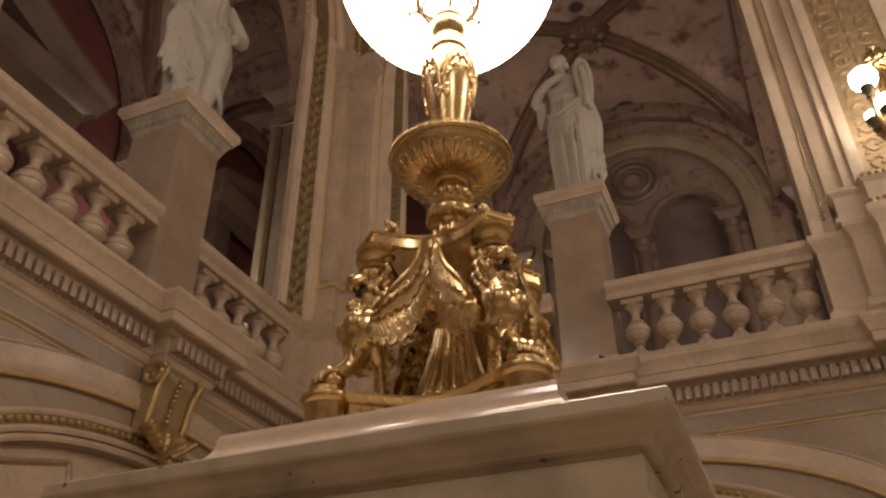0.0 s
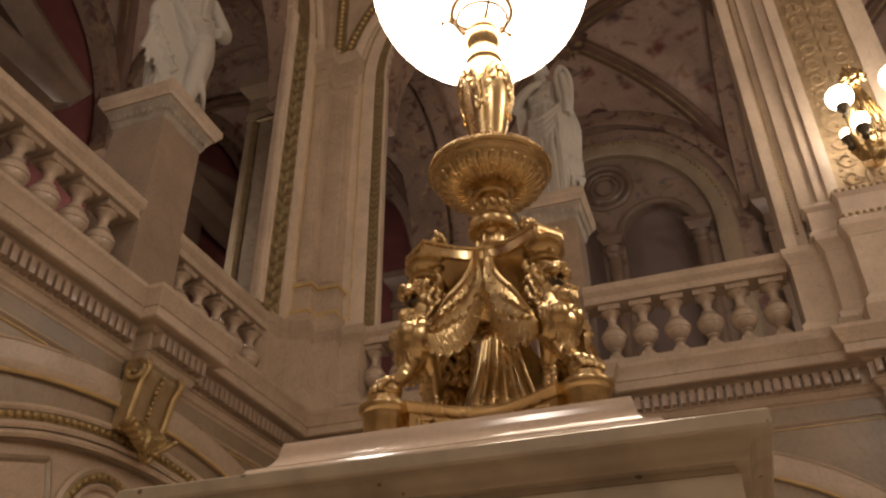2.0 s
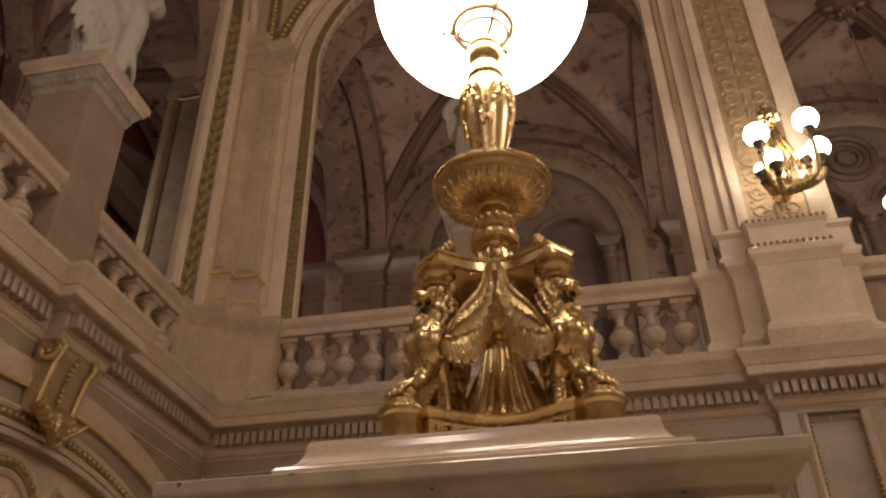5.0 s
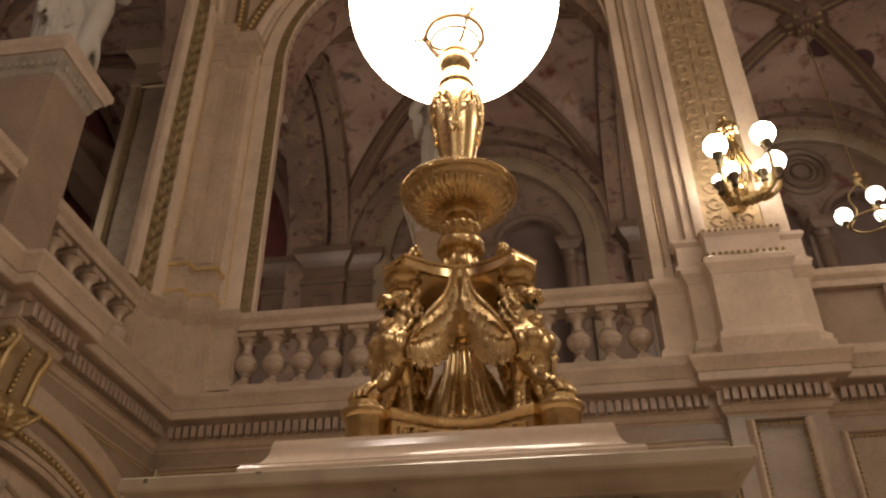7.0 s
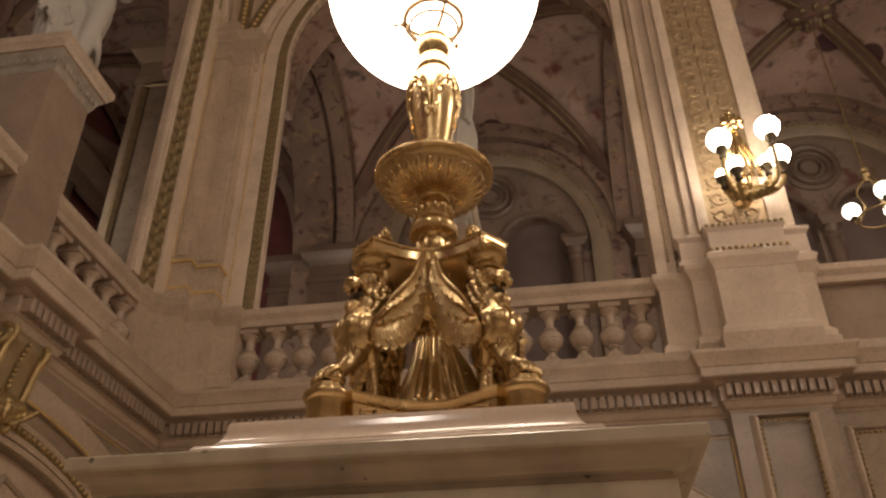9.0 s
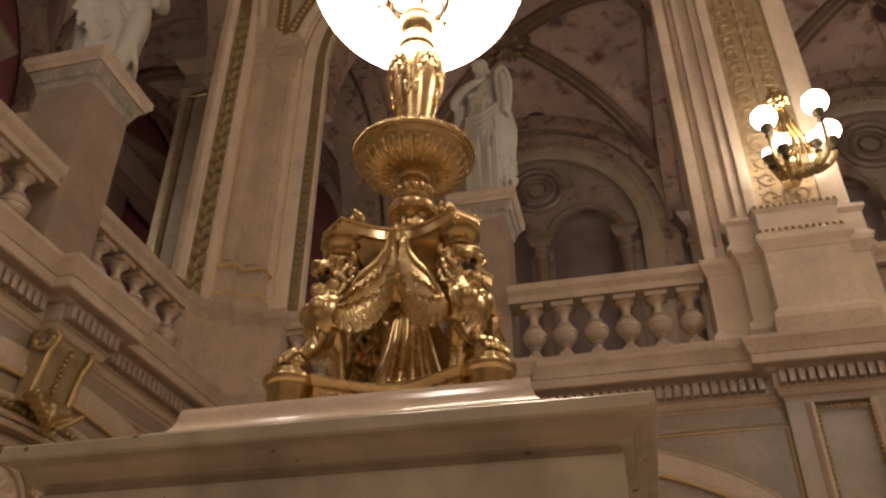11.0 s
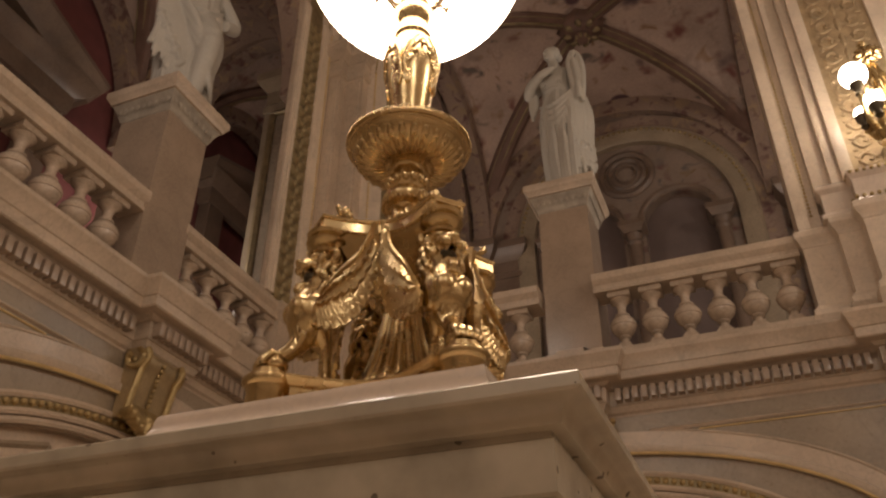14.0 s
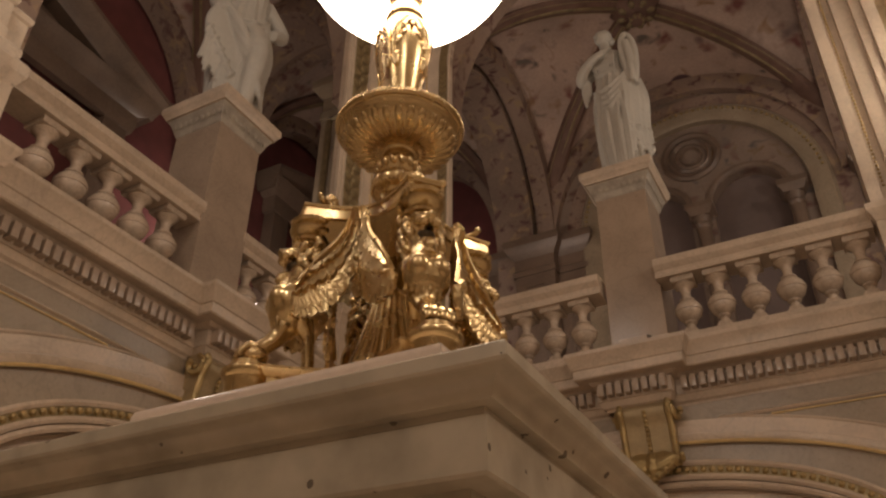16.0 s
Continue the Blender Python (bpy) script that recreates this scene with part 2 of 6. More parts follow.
def tube(bm, pts, radii, seg=10, steps=5, flat=1.0):
    """A tapered round limb along a smooth run of points."""
    q = curve_pts(pts, steps)
    rs = [float(r) for r in np.interp(np.linspace(0, len(pts) - 1, len(q)), range(len(pts)), radii)]
    rings, up = [], Vector((0.3, 0.2, 1)).normalized()
    for i, p in enumerate(q):
        d = (q[min(i + 1, len(q) - 1)] - q[max(i - 1, 0)]).normalized()
        s = d.cross(up)
        s = s.normalized() if s.length > 1e-3 else Vector((1, 0, 0))
        u = s.cross(d)
        rings.append([bm.verts.new(p + rs[i] * (math.cos(a) * s + flat * math.sin(a) * u)) for a in (2 * math.pi * k / seg for k in range(seg))])
    for a, b in zip(rings, rings[1:]):
        for k in range(seg):
            bm.faces.new((a[k], a[(k + 1) % seg], b[(k + 1) % seg], b[k]))
    bm.faces.new(rings[0][::-1])
    bm.faces.new(rings[-1])


def blob(bm, c, r, m=None, u=12, v=8):
    rr = r if isinstance(r, tuple) else (r, r, r)
    g = bmesh.ops.create_uvsphere(bm, u_segments=u, v_segments=v, radius=1)
    mm = Matrix.Translation(c) @ (m or Matrix()) @ Matrix.Diagonal((*rr, 1))
    bmesh.ops.transform(bm, matrix=mm, verts=g["verts"])


def sweep(bm, prof, path, closed=False):
    """A moulding: (outward, height) profile, a closed outline, carried along a plan with mitred corners. Outward is to the right of the way."""
    p = [Vector((*q, 0)) for q in path]
    n, rows = len(p), []
    for i in range(n):
        a = (p[i] - p[i - 1]).normalized() if i or closed else None
        b = (p[(i + 1) % n] - p[i]).normalized() if i < n - 1 or closed else None
        na = Vector((a.y, -a.x, 0)) if a else None
        nb = Vector((b.y, -b.x, 0)) if b else None
        if na and nb:
            mit = (na + nb) / max(0.2, 1 + na.dot(nb))
        else:
            mit = na or nb
        rows.append([bm.verts.new(p[i] + d * mit + Vector((0, 0, z))) for d, z in prof])
    k = len(prof)
    for i in range(n if closed else n - 1):
        a, b = rows[i], rows[(i + 1) % n]
        for j in range(k):
            bm.faces.new((a[j], a[(j + 1) % k], b[(j + 1) % k], b[j]))
    if not closed:
        bm.faces.new(rows[0])
        bm.faces.new(rows[-1][::-1])


def band(bm, line, prof, normal):
    """A moulding along any line in a wall: profile of (across, out) pairs; out goes along normal."""
    nrm = Vector(normal)
    p = [Vector(q) for q in line]
    rows = []
    for i in range(len(p)):
        d = (p[min(i + 1, len(p) - 1)] - p[max(i - 1, 0)]).normalized()
        s = nrm.cross(d).normalized()
        rows.append([bm.verts.new(p[i] + a * s + o * nrm) for a, o in prof])
    k = len(prof)
    for a, b in zip(rows, rows[1:]):
        for j in range(k):
            bm.faces.new((a[j], a[(j + 1) % k], b[(j + 1) % k], b[j]))
    bm.faces.new(rows[0])
    bm.faces.new(rows[-1][::-1])


def beads(bm, line, gap, r, seg=6):
    """A row of small gilt beads along a line."""
    p = [Vector(q) for q in line]
    left = gap / 2
    for a, b in zip(p, p[1:]):
        d = (b - a).length
        while left < d:
            g = bmesh.ops.create_icosphere(bm, subdivisions=1, radius=r)
            bmesh.ops.translate(bm, vec=a + (b - a) * (left / d), verts=g["verts"])
            left += gap
        left -= d


def poly_wall(bm, outline, holes, at, thick):
    """A wall with openings: outlines as (u, z) lists; at maps (u, z, depth) to a place."""
    loops = []
    for o in [outline] + holes:
        loops.append([bm.verts.new(at(u, z, 0)) for u, z in o])
    edges = []
    for lp in loops:
        edges += [bm.edges.new((lp[i], lp[(i + 1) % len(lp)])) for i in range(len(lp))]
    fill = bmesh.ops.triangle_fill(bm, edges=edges, use_beauty=True, use_dissolve=False)
    faces = [f for f in fill["geom"] if isinstance(f, bmesh.types.BMFace)]
    g = bmesh.ops.extrude_face_region(bm, geom=faces)
    off = Vector(at(0, 0, thick)) - Vector(at(0, 0, 0))
    bmesh.ops.translate(bm, vec=off, verts=[v for v in g["geom"] if isinstance(v, bmesh.types.BMVert)])


def arc(cx, cz, a, b, t0, t1, n=24):
    return [(cx + a * math.cos(radians(t0 + (t1 - t0) * i / n)), cz + b * math.sin(radians(t0 + (t1 - t0) * i / n))) for i in range(n + 1)]


# ---- setting: walls, entablature, floors, vaults ----
# frieze line: along the left wall, round the corner, along the far wall; it steps forward under piers and statue pedestals
STEP = 0.12
HALF = 0.24                    # half width of a step under a statue pedestal
SX_, SY_ = CX + 0.05, CY - 0.05  # middles of those steps
PL0, PL1 = 1.05, 1.83          # the step under the lamp pier
FRIEZE = [(WL, -5.0), (WL, 0.7), (WL + STEP, 0.7), (WL + STEP, 1.9), (WL, 1.9), (WL, SY_ - HALF), (WL + STEP, SY_ - HALF), (WL + STEP, SY_ + HALF), (WL, SY_ + HALF),
          (WL, WR), (SX_ - HALF, WR), (SX_ - HALF, WR - STEP), (SX_ + HALF, WR - STEP), (SX_ + HALF, WR), (PL0, WR), (PL0, WR - STEP), (PL1, WR - STEP),
          (PL1, WR), (7.0, WR)]
ENTAB = [(-0.45, 3.405), (0.004, 3.405), (0.008, 3.42), (0.03, 3.435), (0.045, 3.47), (0.05, 3.482), (0.06, 3.485), (0.06, 3.61), (0.085, 3.615), (0.10, 3.63), (0.11, 3.64), (0.19, 3.643),
         (0.20, 3.652), (0.20, 3.72), (0.21, 3.725), (0.215, 3.74), (0.23, 3.785), (0.25, 3.82), (0.255, 3.83), (0.255, 3.86), (-0.10, 3.88), (-0.10, 4.03), (-0.12, 4.035), (-0.12, FOOT), (-0.6, FOOT)]

bm = bmesh.new()
sweep(bm, ENTAB, FRIEZE)
entab = part("trim_entablature", bm, STONE, label="warm marble entablature with a deep cornice running under the balustrades", kind="structure", smooth=25)

# dentils, one mesh shared
bm = bmesh.new()
box(bm, -0.0235, 0.0235, -0.075, 0.0, 3.503, 3.604, 0.004)
first = part("dentil", bm, PINK, entab)
placed = []
DENT = 0.0705


def dentil_row(a, b, at):
    n = int((b - a) / DENT)
    s = a + ((b - a) - (n - 1) * DENT) / 2
    for i in range(n):
        if placed:
            twin(first, at(s + i * DENT), entab)
        else:
            first.matrix_basis = at(s)
            placed.append(first)


for a, b, off in ((WL + 0.14, SX_ - HALF - 0.1, 0), (SX_ - HALF - 0.06, SX_ + HALF + 0.06, STEP), (SX_ + HALF + 0.1, PL0 - 0.1, 0), (PL0 - 0.06, PL1 + 0.06, STEP), (PL1 + 0.1, 3.6, 0)):
    dentil_row(a, b, lambda s, off=off: pose(s, WR - off - 0.06, 0))
for a, b, off in ((2.05, SY_ - HALF - 0.1, 0), (SY_ - HALF - 0.06, SY_ + HALF + 0.06, STEP), (SY_ + HALF + 0.1, WR - 0.14, 0)):
    dentil_row(a, b, lambda s, off=off: pose(WL + off + 0.06, s, 0, 0, 0, 90))

# walls below the entablature, each with a wide arch under every bay
ARCH_A, ARCH_B, ARCH_Z = 2.0, 0.95, 2.19
OUT_A, OUT_B = 2.35, 0.97      # outer line of the arch ring


def far_at(u, z, d):
    return Vector((u, WR + d, z))


def left_at(u, z, d):
    return Vector((WL - d, u, z))


def arch_hole(c, shrink=0.0, foot=-0.5):
    return [(c - ARCH_A + shrink, foot)] + [(u, z) for u, z in arc(c, ARCH_Z, ARCH_A - shrink, ARCH_B - shrink, 180, 0, 36)] + [(c + ARCH_A - shrink, foot)]


for name, at, c, lo, hi, nrm, lab in (("wall_far", far_at, CX, WL, 7.0, (0, -1, 0), "polished warm stone wall with a wide gilt-edged arch under the gallery"),
                                      ("wall_left", left_at, CY, -5.0, WR, (1, 0, 0), "polished warm stone side wall with a wide gilt-edged arch")):
    bm = bmesh.new()
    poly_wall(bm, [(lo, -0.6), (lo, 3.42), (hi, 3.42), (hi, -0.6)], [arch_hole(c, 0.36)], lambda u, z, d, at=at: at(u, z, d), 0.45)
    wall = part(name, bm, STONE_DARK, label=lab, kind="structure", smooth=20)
    # field inside the arch, slightly set back, with a medallion under the console
    bm = bmesh.new()
    poly_wall(bm, [(c - ARCH_A, -0.6), (c - ARCH_A, 3.3), (c + ARCH_A, 3.3), (c + ARCH_A, -0.6)], [], lambda u, z, d, at=at: at(u, z, d + 0.07), 0.2)
    field = part("wall_in_arch", bm, STONE, wall, "stone field inside the arch", smooth=0)
    for rad, w0, mat in ((0.38, 0.025, STONE), (0.33, 0.03, GILT_DULL), (0.27, 0.02, STONE)):
        bm = bmesh.new()
        band(bm, [at(c - 0.2 + x, 2.34 + z, 0.07) for x, z in arc(0, 0, rad, rad, 0, 360, 36)], [(-w0, 0), (-w0, 0.025), (0, 0.04), (w0, 0.025), (w0, 0)], nrm)
        part("medallion_ring", bm, mat, field)
    bm = bmesh.new()
    beads(bm, [at(c - 0.2 + x, 2.34 + z, 0.03) for x, z in arc(0, 0, 0.33, 0.33, 0, 360, 40)], 0.06, 0.022)
    part("gilt_beads", bm, GILT_OLD, field, kind="stuff")
    bm = bmesh.new()
    rg = random.Random(11)
    for i in range(26):
        q, w0 = rg.uniform(0, 6.28), rg.uniform(0.02, 0.2)
        blob(bm, at(c - 0.2 + w0 * math.cos(q), 2.34 + w0 * math.sin(q), 0.065), (0.045, 0.03, 0.03), pose(0, 0, 0, rg.uniform(0, 180), rg.uniform(0, 180), 0), 8, 6)
    rel = part("relief", bm, STONE, field, "weathered low relief in the medallion")
    rem = rel.modifiers.new("merge", "REMESH")
    rem.mode, rem.voxel_size, rem.use_smooth_shade = "VOXEL", 0.01, True
    for sgn in (-1, 1):
        tri = [(c - 0.2 + sgn * 0.5, 2.64), (c - 0.2 + sgn * 1.15, 2.46), (c - 0.2 + sgn * 1.35, 2.1), (c - 0.2 + sgn * 0.55, 2.1), (c - 0.2 + sgn * 0.44, 2.45), (c - 0.2 + sgn * 0.5, 2.64)]
        bm = bmesh.new()
        band(bm, [at(u, z, 0.07) for u, z in tri], [(-0.02, 0), (-0.02, 0.014), (0, 0.022), (0.02, 0.006), (0.02, 0)], nrm)
        part("spandrel_moulding", bm, STONE_DARK, field)
    line = [at(u, z, 0) for u, z in arc(c, ARCH_Z, OUT_A, OUT_B, 180, 0, 48)]
    bm = bmesh.new()
    band(bm, line, [(-0.05, 0), (-0.05, 0.035), (-0.02, 0.05), (0.02, 0.05), (0.03, 0.03), (0.13, 0.03), (0.13, 0)], nrm)
    part("archivolt", bm, STONE, wall, "moulded stone arch ring")
    bm = bmesh.new()
    band(bm, [at(u, z, -0.03) for u, z in arc(c, ARCH_Z, OUT_A - 0.045, OUT_B - 0.045, 180, 0, 48)], [(-0.012, 0), (-0.012, 0.012), (0, 0.018), (0.012, 0.012), (0.012, 0)], nrm)
    part("gilt_fillet", bm, BRIGHT, wall, "thin gilt fillet on the arch")
    bm = bmesh.new()
    band(bm, [at(u, z, 0) for u, z in arc(c, ARCH_Z, ARCH_A - 0.22, ARCH_B - 0.22, 180, 0, 48)], [(-0.045, -0.03), (-0.045, 0.012), (0.045, 0.012), (0.045, -0.03)], nrm)
    part("bead_course", bm, GILT_DULL, wall, "dull gilt course behind the beads")
    for off in (0.17, 0.275, 0.33):
        bm = bmesh.new()
        band(bm, [at(u, z, 0) for u, z in arc(c, ARCH_Z, ARCH_A - off, ARCH_B - off, 180, 0, 48)], [(-0.02, -0.05), (-0.02, 0.02), (0.0, 0.03), (0.02, 0.02), (0.02, -0.05)], nrm)
        part("arch_roll", bm, STONE, wall)
    bm = bmesh.new()
    beads(bm, [at(u, z, -0.018) for u, z in arc(c, ARCH_Z, ARCH_A - 0.22, ARCH_B - 0.22, 180, 0, 60)], 0.062, 0.026)
    part("gilt_beads", bm, GILT_OLD, wall, "row of gilt beads round the arch", kind="stuff")
    # spandrel panels beside the console: flat fields with a moulded edge
    for sgn in (-1, 1):
        up = [(c + sgn * OUT_A * 1.03 * math.cos(radians(t)), ARCH_Z + 0.14 + OUT_B * math.sin(radians(t))) for t in range(75, 6, -3)]
        for run in ([at(u, z, 0) for u, z in up], [at(u, z, 0) for u, z in [up[0], (c + sgn * 2.44, 3.27), (c + sgn * 2.44, -0.4)]]):
            bm = bmesh.new()
            band(bm, run, [(-0.016, 0), (-0.016, 0.010), (0, 0.018), (0.016, 0.004), (0.016, 0)], nrm)
            part("spandrel_moulding", bm, STONE, wall)
        bm = bmesh.new()
        band(bm, [at(u, z, -0.002) for u, z in [(c + sgn * 1.0, 3.235), (c + sgn * 2.405, 3.235), (c + sgn * 2.405, 0.0)]], [(-0.007, 0), (-0.007, 0.006), (0, 0.009), (0.007, 0.006), (0.007, 0)], nrm)
        part("gilt_line", bm, BRIGHT, wall, "thin gilt line inside the spandrel panel")

# panels with gilt bead frames on the lamp pier and beyond it
for lo, hi, top_ in ((1.215, 1.675, 3.365), (1.94, 3.7, 3.27)):
    d = STEP if lo < PIER else 0
    bm = bmesh.new()
    if d:
        for b in ((PL0, lo, -0.6, 3.406), (hi, PL1, -0.6, 3.406), (lo, hi, top_, 3.406)):
            box(bm, b[0], b[1], WR - STEP, WR, b[2], b[3])
        box(bm, lo - 0.004, hi + 0.004, WR - STEP + 0.035, WR, -0.6, top_ + 0.004)
    else:
        box(bm, lo + 0.04, hi - 0.04, WR - 0.008, WR + 0.01, -0.5, top_ - 0.05)
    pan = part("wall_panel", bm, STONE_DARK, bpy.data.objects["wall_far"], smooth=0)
    bm = bmesh.new()
    loop = [(lo, WR - d, -0.5), (lo, WR - d, top_), (hi, WR - d, top_), (hi, WR - d, -0.5)]
    band(bm, loop, [(-0.035, 0), (-0.035, 0.02), (-0.01, 0.032), (0.02, 0.015), (0.03, 0)], (0, -1, 0))
    part("panel_moulding", bm, STONE, pan)
    bm = bmesh.new()
    beads(bm, [(x, WR - d - 0.012, z) for x, z in ((lo + 0.045, 0), (lo + 0.045, top_ - 0.045), (hi - 0.045, top_ - 0.045), (hi - 0.045, 0))], 0.04, 0.016)
    part("gilt_beads", bm, GILT_OLD, pan, kind="stuff")
# floor of the stair hall and the closed shell round it
bm = bmesh.new()
box(bm, WL - 0.6, 8.0, -8.0, WR + 0.5, -0.85, -0.6)
tagged(part("floor", bm, MARBLE, label="polished stone floor of the stair hall", kind="structure", smooth=0))
for name, b in (("wall_back", (WL - 4.4, 8.0, -8.4, -8.0, -0.85, 13.5)), ("wall_right", (8.0, 8.4, -8.4, 11.2, -0.85, 13.5)), ("wall_gallery_left", (-7.4, -7.0, -8.0, 11.2, -0.85, 13.5)),
                ("wall_gallery_far", (-7.4, 8.4, 10.45, 10.8, -0.85, 13.5))):
    bm = bmesh.new()
    box(bm, *b)
    part(name, bm, REDWALL if "gallery" in name else STONE, label="plain wall closing the hall", kind="structure", smooth=0)
bm = bmesh.new()
box(bm, -8.6, 8.4, -8.4, 11.2, 13.5, 13.8)
part("ceiling", bm, STONE, label="plain ceiling high over the stair hall", kind="structure", smooth=0)
for name, b in (("floor_gallery_far", (-7.0, 8.0, WR + 0.58, 10.45, 3.7, 3.95)), ("floor_gallery_left", (-7.0, WL - 0.58, -8.0, WR + 0.58, 3.7, 3.95))):
    bm = bmesh.new()
    box(bm, *b)
    part(name, bm, STONE_DARK, label="stone floor of the gallery behind the balustrade", kind="structure", smooth=0)


# ---- balustrades ----
def baluster_mesh(parent):
    bm = bmesh.new()
    square_lathe(bm, [(0.106, 0), (0.106, 0.036), (0.098, 0.046), (0.072, 0.082), (0.053, 0.112), (0.045, 0.135)])
    lathe(bm, [(0.044, 0.13), (0.037, 0.155), (0.036, 0.172), (0.047, 0.180), (0.055, 0.188), (0.055, 0.198), (0.050, 0.203), (0.072, 0.220), (0.098, 0.247), (0.110, 0.278), (0.112, 0.297), (0.119, 0.300), (0.119, 0.325), (0.112, 0.328),
               (0.107, 0.350), (0.090, 0.376), (0.064, 0.396), (0.058, 0.400), (0.066, 0.405), (0.066, 0.417), (0.052, 0.423), (0.042, 0.442), (0.038, 0.472), (0.042, 0.502), (0.056, 0.528), (0.080, 0.549), (0.091, 0.561), (0.089, 0.575), (0.06, 0.58)], 24)
    square_lathe(bm, [(0.095, 0.574), (0.101, 0.582), (0.101, 0.615), (0.092, 0.63)])
    return part("baluster", bm, BALU, parent, smooth=35)


RAILP = [(-0.13, 0.0), (-0.13, 0.03), (-0.115, 0.04), (-0.115, 0.075), (-0.135, 0.10), (-0.15, 0.125), (-0.15, 0.18), (-0.14, 0.195), (0.14, 0.195), (0.15, 0.18), (0.15, 0.125), (0.135, 0.10), (0.115, 0.075),
         (0.115, 0.04), (0.13, 0.03), (0.13, 0.0)]


def balustrade(label, m, length, spots):
    """Runs along local x from 0; front towards -y; stands on its plinth at z 0."""
    b = thing("balustrade", label, "balustrade", m, group="gallery balustrades")
    bm = bmesh.new()
    sweep(bm, [(d, z + 0.63) for d, z in RAILP], [(0, 0), (length, 0)])
    part("rail", bm, STONE, b, smooth=25)
    base = baluster_mesh(b)
    base.matrix_basis = pose(spots[0], 0, 0)
    for s in spots[1:]:
        twin(base, pose(s, 0, 0), b)
    return b


BACK = 0.36
near = [CX + 0.48 + 0.283 * i for i in range(6)]
balustrade("mottled marble balustrade beside the lamp pier", pose(CX + 0.26, WR + BACK, FOOT), 1.78, [x - CX - 0.26 for x in near])
balustrade("mottled marble balustrade running into the corner pier", pose(EDGE - 0.02, WR + BACK, FOOT), CX - 0.24 - EDGE, [2 * CX - x - EDGE + 0.02 for x in reversed(near)])
balustrade("mottled marble balustrade on the side wall by the corner", pose(WL - BACK, CY + 0.24, FOOT, 0, 0, 90), ENDL - CY - 0.22, [0.24 + 0.287 * i for i in range(5)])
balustrade("mottled marble balustrade on the side wall", pose(WL - BACK, NEARL - 0.02, FOOT, 0, 0, 90), CY - NEARL - 0.22, [CY - NEARL - 0.46 - 0.287 * i for i in range(5)])
# solid parapet beyond the lamp pier
par = thing("parapet", "solid marble parapet with a moulded rail beyond the lamp pier", "parapet", pose(PIER + 0.60, WR + BACK, FOOT))
bm = bmesh.new()
box(bm, 0, 4.0, -0.06, 0.12, 0, 0.63)
part("panel", bm, PINK, par, "polished brown marble panel", smooth=0)
bm = bmesh.new()
sweep(bm, [(d, z + 0.63) for d, z in RAILP], [(0, 0), (4.0, 0)])
part("rail", bm, STONE, par, smooth=25)
bm = bmesh.new()
box(bm, 0.62, 0.95, -0.11, 0.15, 0, 0.63, 0.006)
part("pier", bm, PINK, par)


# ---- statue pedestals and consoles ----
def statue_pedestal(label, m):
    p = thing("statue_pedestal", label, "pedestal", m, group="statue pedestals")
    bm = bmesh.new()
    square_lathe(bm, [(0.325, 0), (0.325, 0.05), (0.30, 0.065), (0.285, 0.10), (0.27, 0.13)])
    part("base", bm, STONE, p)
    bm = bmesh.new()
    taper_box(bm, 0.265, 0.26, 0.12, 1.72)
    part("shaft", bm, PINK, p, "polished pink marble shaft")
    bm = bmesh.new()
    square_lathe(bm, [(0.262, 1.70), (0.275, 1.72), (0.275, 1.735), (0.30, 1.80), (0.325, 1.85), (0.335, 1.87)])
    for k in range(4):
        for i in range(9):
            turn = pose(0, 0, 0, 0, 0, 90 * k)
            blob(bm, tuple(turn @ Vector((-0.26 + 0.065 * i, -0.303, 1.80))), 0.02, turn @ Matrix.Diagonal((1, 0.4, 1.9, 1)), 6, 4)
    part("ornament_band", bm, CARVED, p, "carved leaf band below the cap", smooth=50)
    bm = bmesh.new()
    square_lathe(bm, [(0.335, 1.868), (0.35, 1.875), (0.352, 1.89), (0.378, 1.93), (0.385, 1.94), (0.385, 2.0), (0.378, 2.012), (0.33, 2.015)])
    part("cap", bm, STONE, p)
    return p


statue_pedestal("tall pink marble statue pedestal breaking the far balustrade", pose(CX + 0.025, WR + 0.58, FOOT) @ Matrix.Diagonal((0.95, 0.95, 1, 1)))
statue_pedestal("tall pink marble statue pedestal breaking the side balustrade", pose(WL - 0.49, CY, FOOT, 0, 0, 90))


